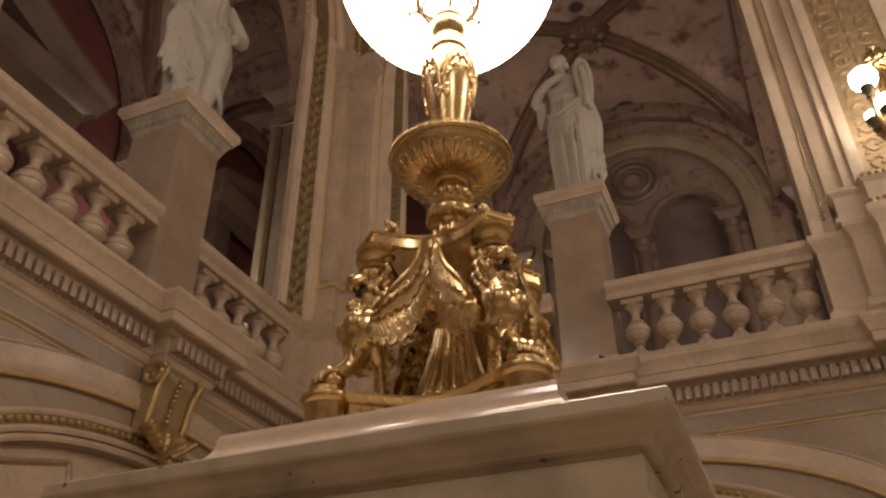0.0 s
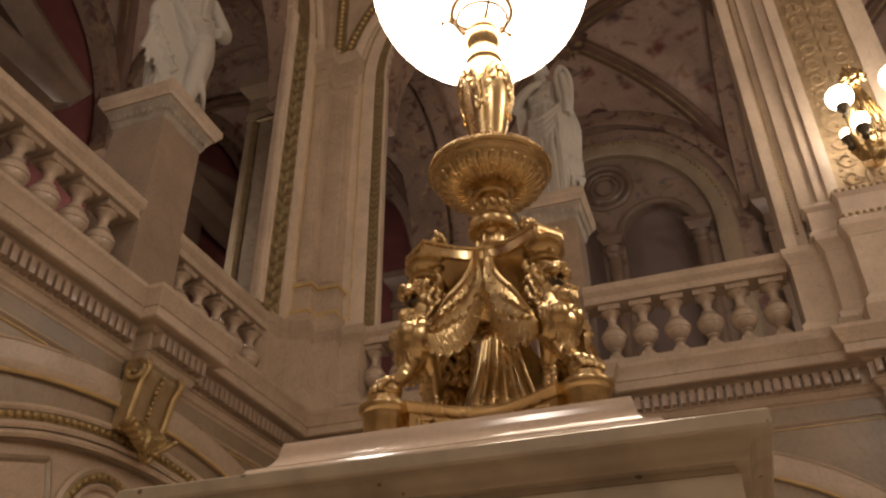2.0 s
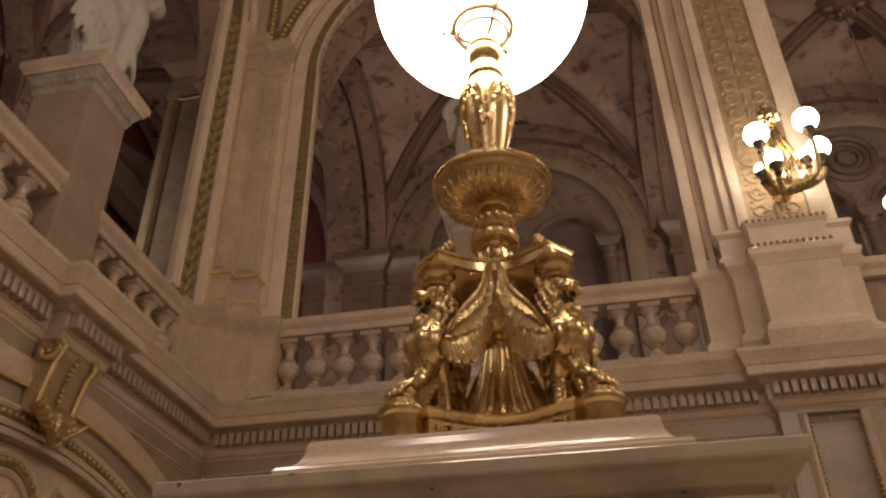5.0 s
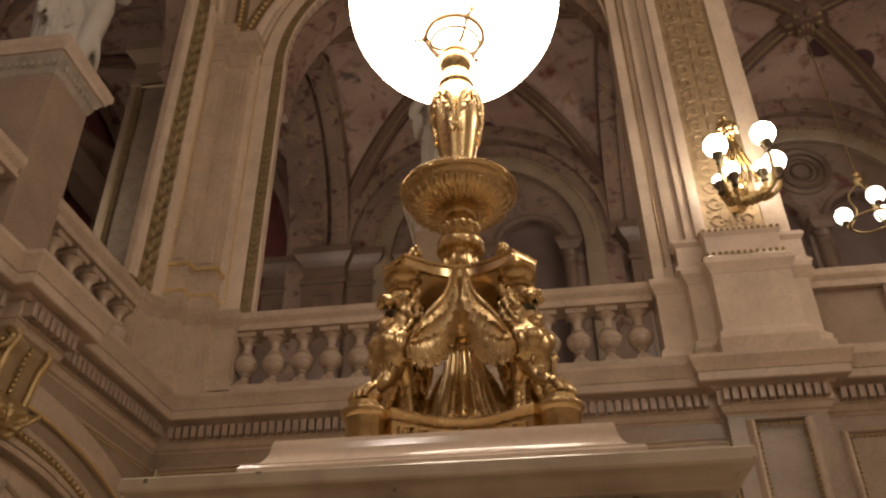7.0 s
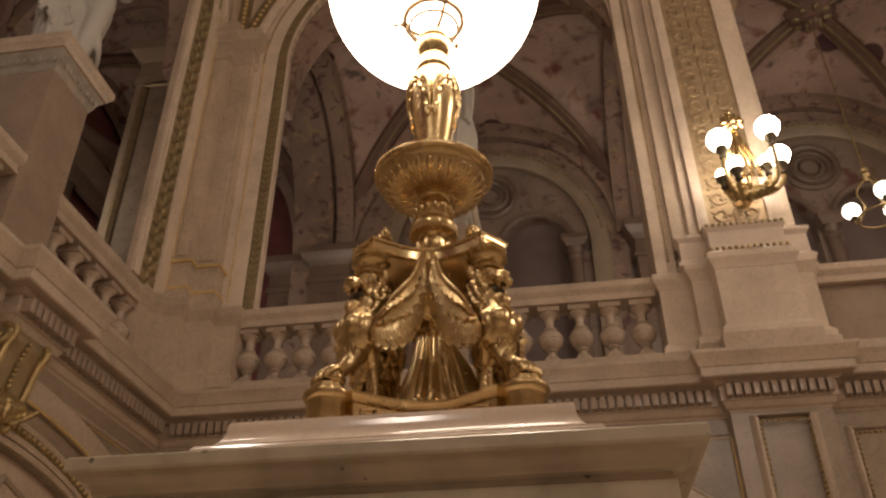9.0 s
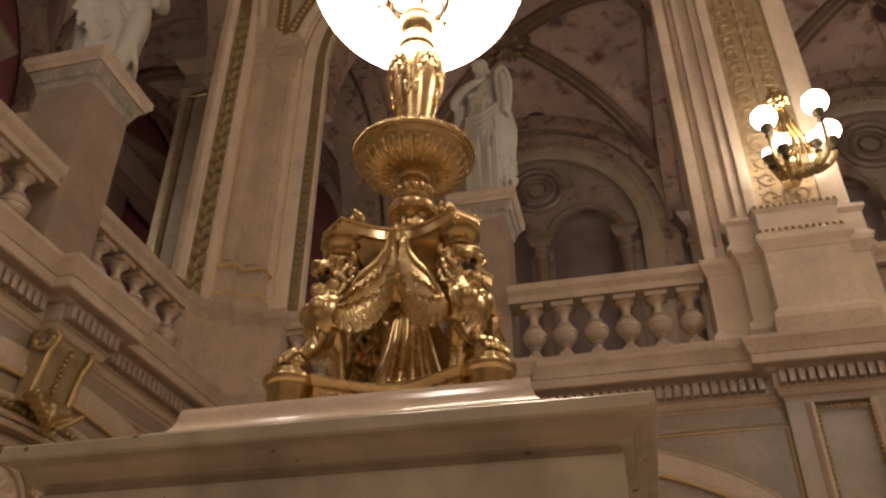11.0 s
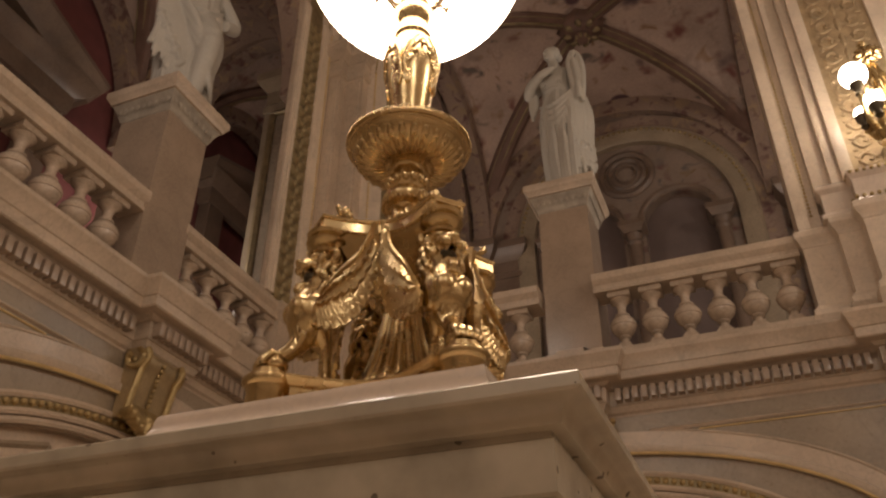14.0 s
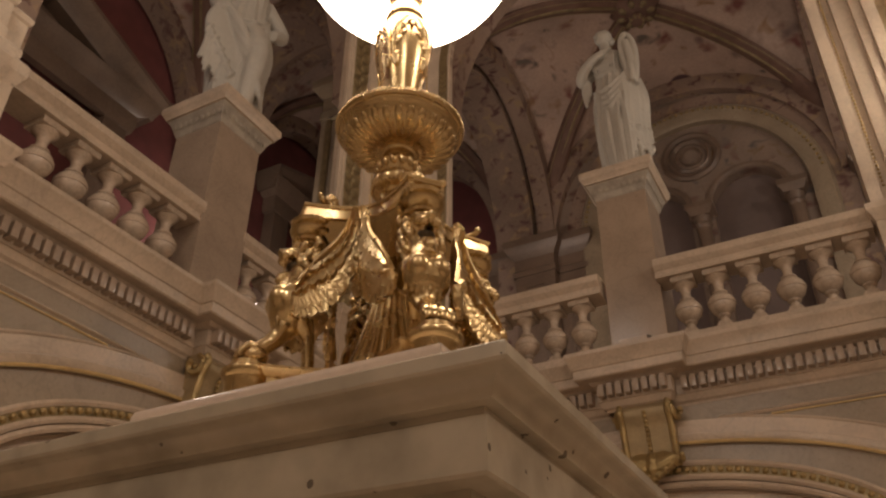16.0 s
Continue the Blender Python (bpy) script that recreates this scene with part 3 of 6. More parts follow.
def console(label, m):
    """A gilt scroll bracket; local -y is the front, top at z 0."""
    c = thing("console_bracket", label, "console", m, group="gilt consoles")
    side = [(y, z * 0.78) for y, z in ((-0.02, 0.0), (-0.15, 0.0), (-0.20, -0.03), (-0.222, -0.09), (-0.205, -0.15), (-0.18, -0.20), (-0.165, -0.28), (-0.15, -0.38), (-0.135, -0.48), (-0.12, -0.56), (-0.07, -0.62), (-0.02, -0.62))]
    bm = bmesh.new()
    vs = [[bm.verts.new((x, y * 0.86, z)) for y, z in side] for x in (-0.19, 0.19)]
    n = len(side)
    for i in range(n):
        bm.faces.new((vs[0][i], vs[0][(i + 1) % n], vs[1][(i + 1) % n], vs[1][i]))
    bm.faces.new(vs[0][::-1])
    bm.faces.new(vs[1])
    part("body", bm, CHANNEL, c, "dull gilt scroll body")
    for sgn in (-1, 1):
        bm = bmesh.new()
        tube(bm, [(sgn * 0.18, y, z) for y, z in side[2:11]], [0.024] * 9, 8, 3)
        tube(bm, [(sgn * (0.19 + 0.012 * k), -0.13 + (0.085 - 0.012 * k) * math.cos(a), -0.1 + (0.085 - 0.012 * k) * math.sin(a)) for k, a in enumerate((1.6, 2.8, 4.0, 5.2, 6.4, 7.6))], [0.022] * 6, 6, 3)
        blob(bm, (sgn * 0.2, -0.13, -0.1), (0.03, 0.028, 0.028), None, 8, 6)
        part("scroll", bm, GILT_OLD, c, "gilt scroll edge")
    bm = bmesh.new()
    beads(bm, [(0, y * 0.9 - 0.012, z) for y, z in side[3:11]], 0.036, 0.018)
    part("bead_row", bm, GILT_OLD, c, "gilt bead row", kind="stuff")
    bm = bmesh.new()
    for s in (-1, 1):
        for i in range(5):
            q = i / 4
            tube(bm, [(s * (0.03 + 0.06 * q), -0.11, -0.40), (s * (0.055 + 0.10 * q), -0.165, -0.46 - 0.04 * (1 - q)), (s * (0.06 + 0.15 * q), -0.14 + 0.02 * q, -0.55 + 0.08 * q), (s * (0.05 + 0.18 * q), -0.20, -0.60 + 0.13 * q), (s * (0.07 + 0.17 * q), -0.225, -0.575 + 0.13 * q)], [0.024, 0.031, 0.026, 0.023, 0.012], 8, 4)
    tube(bm, [(0, -0.11, -0.40), (0, -0.175, -0.50), (0, -0.14, -0.60), (0, -0.20, -0.66), (0, -0.23, -0.635)], [0.03, 0.037, 0.03, 0.025, 0.012], 8, 4)
    leaf = part("acanthus", bm, GILT_OLD, c, "gilt acanthus leaf at the foot")
    rem = leaf.modifiers.new("merge", "REMESH")
    rem.mode, rem.voxel_size, rem.use_smooth_shade = "VOXEL", 0.009, True
    return c


console("gilt-edged scroll console over the arch crown", pose(CX + 0.11, WR, 3.425) @ Matrix.Diagonal((1.04, 1.0, 1.0, 1)))
console("gilt-edged scroll console over the side arch crown", pose(WL, CY - 0.16, 3.425, 0, 0, 90) @ Matrix.Diagonal((0.98, 1.0, 1.0, 1)))


# ---- piers between the bays ----
def ornament_field(bm, x0, x1, y, z0, z1, cell=0.16):
    """Gilt arabesque in low relief: paired scrolls and leaves up a panel, facing -y."""
    rng = random.Random(5)
    c, w = (x0 + x1) / 2, (x1 - x0) / 2
    z = z0
    while z < z1:
        blob(bm, (c, y, z + cell * 0.5), (w * 0.12, 0.022, cell * 0.45), None, 8, 6)
        for s in (-1, 1):
            r = cell * 0.36
            cx, cz = c + s * w * 0.52, z + cell * 0.55
            pts = [(cx + s * r * k * math.cos(a), y, cz + r * k * math.sin(a)) for a, k in ((-2.6, 1.1), (-1.4, 1.0), (0, 0.95), (1.3, 0.85), (2.6, 0.65), (4.0, 0.4))]
            tube(bm, pts, [0.012, 0.018, 0.02, 0.02, 0.018, 0.024], 6, 3)
            for a in (-0.8, 0.5, 1.8, 3.2):
                blob(bm, (cx + s * r * 1.15 * math.cos(a), y, cz + r * 1.15 * math.sin(a)), (0.02, 0.014, 0.034), pose(0, 0, 0, 0, s * (90 - math.degrees(a)) + rng.uniform(-20, 20), 0), 6, 4)
            blob(bm, (c + s * w * 0.8, y, z + cell * rng.uniform(0.05, 0.2)), (0.03, 0.016, 0.022), None, 6, 4)
        z += cell


def lamp_pier():
    x, y = PIER, WR
    p = thing("lamp_pier", "tall moulded marble pier with a gilt arabesque panel above a plain pedestal", "pier", pose(x, y, FOOT), kind="structure")
    p.name = "wall_lamp_pier"
    bm = bmesh.new()
    # stepped plan of the pedestal course, then shafts
    plan = lambda h, d: [(-h[0], 0.5), (-h[0], d[0]), (-h[1], d[0]), (-h[1], d[1]), (-h[2], d[1]), (-h[2], d[2]), (h[2], d[2]), (h[2], d[1]), (h[1], d[1]), (h[1], d[0]), (0.58, d[0]), (0.58, 0.5)]
    PL = plan((0.80, 0.525, 0.342), (0.17, 0.03, -0.14))
    sweep(bm, [(-0.3, -0.0), (0.045, 0.0), (0.045, 0.05), (0.03, 0.065), (0.005, 0.10), (0.0, 0.10), (0.0, 0.64), (0.008, 0.65), (0.015, 0.68), (0.04, 0.72), (0.05, 0.74), (0.05, 0.79), (0.04, 0.80), (-0.3, 0.80)], PL)
    part("pedestal", bm, PALE, p, "plain marble pedestal with stepped sides", smooth=25)
    for w, y0 in ((0.33, -0.12), (0.5, 0.06), (0.78, 0.19)):
        bm = bmesh.new()
        box(bm, -w, min(w, 0.555), y0, 0.5 - 0.004 * w, 0.004, 0.79 + 0.004 * w)
        part("pedestal_core", bm, STONE, p, smooth=0)
    bm = bmesh.new()
    PL2 = plan((0.80, 0.55, 0.31), (0.2, 0.07, -0.08))
    sweep(bm, [(-0.25, 0.8), (0.055, 0.8), (0.055, 0.83), (0.03, 0.86), (0.02, 0.88), (0.02, 1.06), (0.035, 1.08), (0.05, 1.10), (0.05, 1.13), (0.03, 1.15), (0.0, 1.17), (-0.25, 1.17)], PL2[2:-2])
    part("base_block", bm, MARBLE, p, "moulded base block below the gilt panel", smooth=25)
    bm = bmesh.new()
    for z, h in ((0.865, 0.36), (1.115, 0.355)):
        beads(bm, [(-h, -0.13, z), (h, -0.13, z)], 0.055, 0.02)
        for sg in (-1, 1):
            beads(bm, [(sg * (h - 0.0), -0.1, z), (sg * (h - 0.0), 0.03, z)], 0.055, 0.018)
    part("bead_row", bm, GILT_OLD, p, "gilt bead rows on the base block", kind="stuff")
    bm = bmesh.new()
    box(bm, -0.405, 0.405, -0.2, 0.3, 3.862 - FOOT, -0.002, 0.006)
    part("plinth", bm, STONE, p)
    bm = bmesh.new()
    box(bm, -0.59, 0.59, -0.02, 0.3, 3.87 - FOOT, -0.002, 0.006)
    part("plinth", bm, STONE, p)
    bm = bmesh.new()
    box(bm, -0.86, 0.64, 0.11, 0.3, 3.87 - FOOT, -0.002, 0.006)
    part("plinth", bm, STONE, p)
    top = 8.0
    # outer strips, middle steps, panel frame
    for s in (-1, 1):
        for a, b, yy, low in ((0.70, 0.80, 0.14, 0.80), (0.60, 0.70, 0.2, 0.80), (0.455, 0.60, 0.13, 1.15), (0.37, 0.455, 0.06, 1.15), (0.27, 0.37, 0.0, 1.15)):
            if s > 0 and a > 0.5:
                continue
            b = 0.53 if s > 0 and a > 0.4 else b
            bm = bmesh.new()
            box(bm, min(s * a, s * b), max(s * a, s * b), yy, 0.5, low, top, 0.008)
            part("shaft_strip", bm, PALE, p, smooth=30)
    bm = bmesh.new()
    box(bm, -0.275, 0.275, 0.025, 0.5, 1.15, top)
    part("panel_ground", bm, PANEL_GILT, p, "dull gilt ground of the arabesque panel", smooth=0)
    bm = bmesh.new()
    ornament_field(bm, -0.25, 0.25, 0.03, 1.2, 4.6, 0.2)
    part("arabesque", bm, PANEL_GILT, p, "gilt arabesque relief", smooth=60)
    bm = bmesh.new()
    beads(bm, [(-0.665, 0.195, 0.95), (-0.665, 0.195, 5.0)], 0.04, 0.014)
    part("bead_line", bm, GILT_OLD, p, "gilt bead line on the outer strip", kind="stuff")
    return p


lamp_pier()


def corner_pier():
    """Stepped cluster filling the re-entrant corner: gilt leaf band, beaded strip and an angle pilaster."""
    p = thing("wall_corner_pier", "stepped marble corner pier with gilt leaf bands and bead lines", "pier", kind="structure")
    # plan of the pedestal course, seen from the court
    X, Y = WL - 0.16, WR + 0.14
    plan = [(X - 0.3, ENDL), (X - 0.05, ENDL), (X - 0.05, ENDL + 0.2), (X + 0.03, ENDL + 0.2), (X + 0.03, 6.24), (-3.80, 6.24), (-3.80, 6.385), (-3.56, 6.385), (-3.56, Y + 0.02), (EDGE, Y + 0.02), (EDGE, Y + 0.5)]
    bm = bmesh.new()
    sweep(bm, [(-0.12, FOOT), (0.035, FOOT), (0.035, FOOT + 0.05), (0.0, FOOT + 0.1), (0.0, FOOT + 0.62), (0.01, FOOT + 0.64), (0.035, FOOT + 0.70), (0.045, FOOT + 0.72), (0.045, FOOT + 0.80), (0.03, FOOT + 0.825), (-0.12, FOOT + 0.825)], plan)
    box(bm, X - 0.6, EDGE - 0.02, Y + 0.05, Y + 0.6, FOOT, FOOT + 0.82)
    box(bm, X - 0.6, X - 0.06, ENDL + 0.02, Y + 0.6, FOOT, FOOT + 0.82)
    part("pedestal", bm, STONE, p, "stepped marble pedestal course", smooth=25)
    bm = bmesh.new()
    sweep(bm, [(-0.12, 3.866), (0.06, 3.866), (0.06, FOOT - 0.004), (-0.12, FOOT - 0.004)], plan)
    part("plinth", bm, STONE, p, smooth=25)
    z0, z1 = FOOT + 0.82, 12.2
    BAND0, BAND1 = 5.785, 6.10
    bm = bmesh.new()
    box(bm, X - 0.12, X - 0.06, BAND0 - 0.11, Y + 0.6, z0, 8.88, 0.006)
    part("core", bm, STONE, p, "marble core of the corner", smooth=30)
    bm = bmesh.new()
    box(bm, X - 0.058, X - 0.03, BAND0 - 0.105, BAND0 - 0.055, z0, 8.97, 0.004)
    part("edge_strip", bm, PALE, p, "pale fillet at the edge of the opening", smooth=30)
    bm = bmesh.new()
    box(bm, X - 0.058, X - 0.02, BAND0 - 0.05, BAND0, z0, 8.97, 0.006)
    part("edge_strip", bm, PALE, p, "pale fillets beside the leaf band", smooth=30)
    bm = bmesh.new()
    box(bm, X - 0.24, X + 0.0, BAND1, Y + 0.5, z0, 8.97, 0.008)
    part("beaded_strip", bm, PALE, p, "marble strip with a bead line", smooth=30)
    bm = bmesh.new()
    box(bm, OPEN - 0.155, OPEN, Y + 0.085, Y + 0.17, z0, SPRING, 0.004)
    part("reveal", bm, STONE, p, smooth=30)
    bm = bmesh.new()
    box(bm, OPEN - 0.026, OPEN + 0.002, Y + 0.072, Y + 0.165, z0, SPRING + 0.005, 0.004)
    part("edge_fillet", bm, PALE, p, "pale fillet at the edge of the opening", smooth=30)
    bm = bmesh.new()
    box(bm, X - 0.24, OPEN - 0.15, Y + 0.07, Y + 0.16, z0, SPRING + 0.01, 0.004)
    part("beaded_strip", bm, PALE, p, "marble strip with a bead line", smooth=30)
    # angle pilaster with base and capital
    bm = bmesh.new()
    pp = [(X - 0.2, 6.295), (-3.84, 6.295), (-3.84, 6.43), (-3.605, 6.43), (-3.605, Y + 0.2)]
    ZC = 8.2
    sweep(bm, [(-0.06, z0), (0.05, z0), (0.06, z0 + 0.08), (0.055, z0 + 0.14), (0.03, z0 + 0.16), (0.025, z0 + 0.37), (0.045, z0 + 0.41), (0.05, z0 + 0.45), (0.02, z0 + 0.47), (0.0, z0 + 0.49), (0.0, ZC), (-0.06, ZC)], pp)
    part("pilaster", bm, STONE, p, "pinkish marble angle pilaster on a moulded base", smooth=25)
    for x0, x1, y0 in ((X + 0.03, -3.875, 6.295), (-3.80, -3.64, 6.43)):
        bm = bmesh.new()
        box(bm, x0, x1, y0 - 0.018, y0 + 0.02, z0 + 0.52, ZC - 0.07, 0.012)
        part("raised_strip", bm, STONE, p, smooth=30)
    bm = bmesh.new()
    sweep(bm, [(-0.06, ZC), (0.004, ZC), (0.03, ZC + 0.015), (0.045, ZC + 0.04), (0.045, ZC + 0.07), (0.02, ZC + 0.09), (0.01, ZC + 0.10), (0.01, ZC + 0.27), (-0.06, ZC + 0.275)], pp)
    cap = part("capital", bm, STONE, p, "moulded marble capital of the pilaster", smooth=25)
    bm = bmesh.new()
    sweep(bm, [(-0.06, ZC + 0.27), (0.02, ZC + 0.272), (0.03, ZC + 0.30), (0.06, ZC + 0.33), (0.095, ZC + 0.345), (0.105, ZC + 0.36), (0.105, ZC + 0.45), (0.12, ZC + 0.465), (0.12, ZC + 0.50), (0.10, ZC + 0.53), (-0.06, ZC + 0.54)], pp)
    part("abacus", bm, STONE, cap, smooth=25)
    # beaded gilt band rising over the capital
    bm = bmesh.new()
    box(bm, -3.95, -3.79, Y + 0.06, Y + 0.1, ZC + 0.5, 11.0)
    part("rising_band", bm, OLIVE, p, "dark gilt band over the capital", smooth=0)
    bm = bmesh.new()
    beads(bm, [(-3.87, Y + 0.055, ZC + 0.55), (-3.87, Y + 0.055, 11.0)], 0.085, 0.03)
    part("bead_line", bm, BRIGHT, p, "gilt bosses on the band", kind="stuff")
    # gilt fillets on the base
    for low in (0.1, 0.41):
        bm = bmesh.new()
        sweep(bm, [(0.03, z0 + low - 0.005), (0.064, z0 + low), (0.064, z0 + low + 0.035), (0.03, z0 + low + 0.04)], pp)
        part("gilt_fillet", bm, BRIGHT, p, "gilt fillet round the pilaster base", smooth=30)
    # leaf band on the side face, bead lines, and the dark gilt edge by the opening
    mid = (BAND0 + BAND1) / 2
    leaf = None
    z = z0 + 0.05
    while z < 8.85:
        if not leaf:
            bm = bmesh.new()
            for s in (-1, 1):
                blob(bm, (0, s * 0.085, 0), (0.028, 0.085, 0.06), pose(0, 0, 0, s * 32, 0, 0), 10, 7)
                blob(bm, (0, s * 0.13, 0.075), (0.022, 0.03, 0.035), None, 8, 6)
            blob(bm, (0, 0, 0.05), (0.03, 0.028, 0.055), None, 8, 6)
            leaf = part("leaf", bm, GILT_DULL, p, "dull gilt leaf of the upright band", smooth=60)
            leaf.matrix_basis = pose(X - 0.05, mid, z)
        else:
            twin(leaf, pose(X - 0.05, mid, z), p)
        z += 0.17
    bm = bmesh.new()
    box(bm, X - 0.065, X - 0.048, BAND0, BAND1, z0, 8.96)
    part("band_ground", bm, OLIVE, p, smooth=0)
    bm = bmesh.new()
    beads(bm, [(X + 0.003, BAND1 + 0.15, z0 + 0.1), (X + 0.003, BAND1 + 0.15, 8.9)], 0.046, 0.017)
    beads(bm, [(OPEN - 0.31, Y + 0.067, z0 + 0.1), (OPEN - 0.31, Y + 0.067, SPRING)], 0.046, 0.017)
    part("bead_line", bm, BRIGHT, p, "gilt bead lines", kind="stuff")
    bm = bmesh.new()
    box(bm, OPEN - 0.148, OPEN - 0.028, Y + 0.078, Y + 0.1, z0, SPRING + 0.005)
    edge = part("edge_band", bm, OLIVE, p, "dark gilt band beside the opening", smooth=0)
    bm = bmesh.new()
    for k in range(int((SPRING - z0 - 0.1) / 0.085)):
        for q in (-1, 1):
            blob(bm, (OPEN - 0.088 + q * 0.026, Y + 0.078, z0 + 0.08 + 0.085 * k), (0.014, 0.012, 0.038), pose(0, 0, 0, 0, q * 35, 0), 6, 4)
    part("leaf_relief", bm, GILT_DULL, edge, kind="stuff", smooth=60)
    return p


corner_pier()
# lit pier at the near end of the side balustrade
np_ = thing("wall_near_pier", "pale marble pier at the end of the side balustrade", "pier", pose(WL - 0.16, NEARL - 0.6, FOOT), kind="structure")
bm = bmesh.new()
sweep(bm, [(-0.1, 0.0), (0.035, 0.0), (0.035, 0.05), (0.0, 0.1), (0.0, 0.62), (0.01, 0.64), (0.035, 0.70), (0.045, 0.72), (0.045, 0.80), (0.03, 0.825), (-0.1, 0.825)], [(0.0, -0.9), (0.0, 0.44), (-0.08, 0.44), (-0.08, 0.6), (-0.5, 0.6)])
box(bm, -0.5, -0.09, -0.9, 0.58, 0.0, 0.82)
box(bm, -0.5, -0.02, -0.9, 0.42, 0.0, 0.815)
part("pedestal", bm, PALE, np_, "pale marble pedestal with a moulded cap", smooth=25)
bm = bmesh.new()
sweep(bm, [(-0.1, 0.82), (0.02, 0.82), (0.025, 0.9), (0.015, 0.93), (0.005, 0.94), (0.005, 1.14), (0.02, 1.16), (0.025, 1.2), (0.0, 1.23), (-0.1, 1.24)], [(-0.01, -0.9), (-0.01, 0.38), (-0.09, 0.38), (-0.09, 0.55), (-0.5, 0.55)])
part("base_block", bm, PALE, np_, "moulded base of the shaft", smooth=25)
for x1, y1, nm in ((-0.11, 0.53, "outer_strip"), (-0.06, 0.36, "middle_strip"), (-0.015, 0.22, "front_strip")):
    bm = bmesh.new()
    box(bm, -0.5, x1, -0.9, y1, 0.9, 6.0, 0.01)
    part(nm, bm, PALE, np_, smooth=30)
bm = bmesh.new()
beads(bm, [(-0.105, 0.45, 1.25), (-0.105, 0.45, 4.0)], 0.046, 0.017)
part("bead_line", bm, BRIGHT, np_, kind="stuff")


# ---- arches of the loggia fronts ----
def front_arch(name, at, c, half, spring, lo, hi, nrm, label, bands, thick):
    bm = bmesh.new()
    # upper wall only: the opening cuts through its lower edge
    ring = [(lo, spring - 0.2), (lo, 13.5), (hi, 13.5), (hi, spring - 0.2), (c + half, spring - 0.2)] + arc(c, spring, half, half, 0, 180, 40) + [(c - half, spring - 0.2)]
    poly_wall(bm, ring, [], at, thick)
    w = part(name, bm, STONE, label=label, kind="structure", smooth=25)
    mid, wide, bead = bands
    for off, mat, prof, nm in ((0.017, PALE, [(-0.017, -0.1), (-0.017, 0.008), (0.017, 0.008), (0.017, -0.01)], "arch_moulding"), (mid, OLIVE, [(-wide, -0.01), (-wide, 0.003), (wide, 0.003), (wide, -0.01)], "gilt_band"),
                               (mid + wide + 0.12, PALE, [(-0.12, -0.01), (-0.12, 0.010), (0.12, 0.010), (0.12, -0.01)], "arch_moulding"), (bead + 0.16, PALE, [(-0.06, 0), (-0.06, 0.03), (0, 0.05), (0.06, 0.03), (0.06, 0)], "arch_moulding")):
        bm = bmesh.new()
        band(bm, [at(u, z, 0) for u, z in arc(c, spring, half + off, half + off, 180, 0, 48)], prof, nrm)
        part(nm, bm, mat, w)
    bm = bmesh.new()
    beads(bm, [at(u, z, -0.013) for u, z in arc(c, spring, half + bead, half + bead, 180, 0, 72)], 0.046, 0.017)
    part("bead_line", bm, GILT_OLD, w, kind="stuff")
    if name == "wall_arch_far":
        bm = bmesh.new()
        band(bm, [at(u, z, 0) for u, z in arc(c, spring, half + 0.635, half + 0.635, 170, 10, 48)], [(-0.088, -0.01), (-0.088, 0.004), (0.088, 0.004), (0.088, -0.01)], nrm)
        part("gilt_band", bm, OLIVE, w, "outer gilt band with bosses")
        bm = bmesh.new()
        beads(bm, [at(u, z, -0.008) for u, z in arc(c, spring, half + 0.635, half + 0.635, 170, 10, 72)], 0.085, 0.03)
        part("bead_line", bm, BRIGHT, w, kind="stuff")
    return w


front_arch("wall_arch_far", lambda u, z, d: Vector((u, WR + 0.22 + d, z)), (OPEN + PIER - 0.806) / 2, (PIER - 0.806 - OPEN) / 2, SPRING, -4.3, 2.04, (0, -1, 0), "moulded arch of the far loggia with gilt bands", (0.092, 0.056, 0.315), 0.12)
front_arch("wall_arch_left", lambda u, z, d: Vector((WL - 0.224 - d, u, z)), (5.68 + NEARL) / 2, (5.68 - NEARL) / 2, 8.9, 0.6, 6.6, (1, 0, 0), "moulded arch of the side loggia with gilt bands", (0.28, 0.155, 0.59), 0.10)


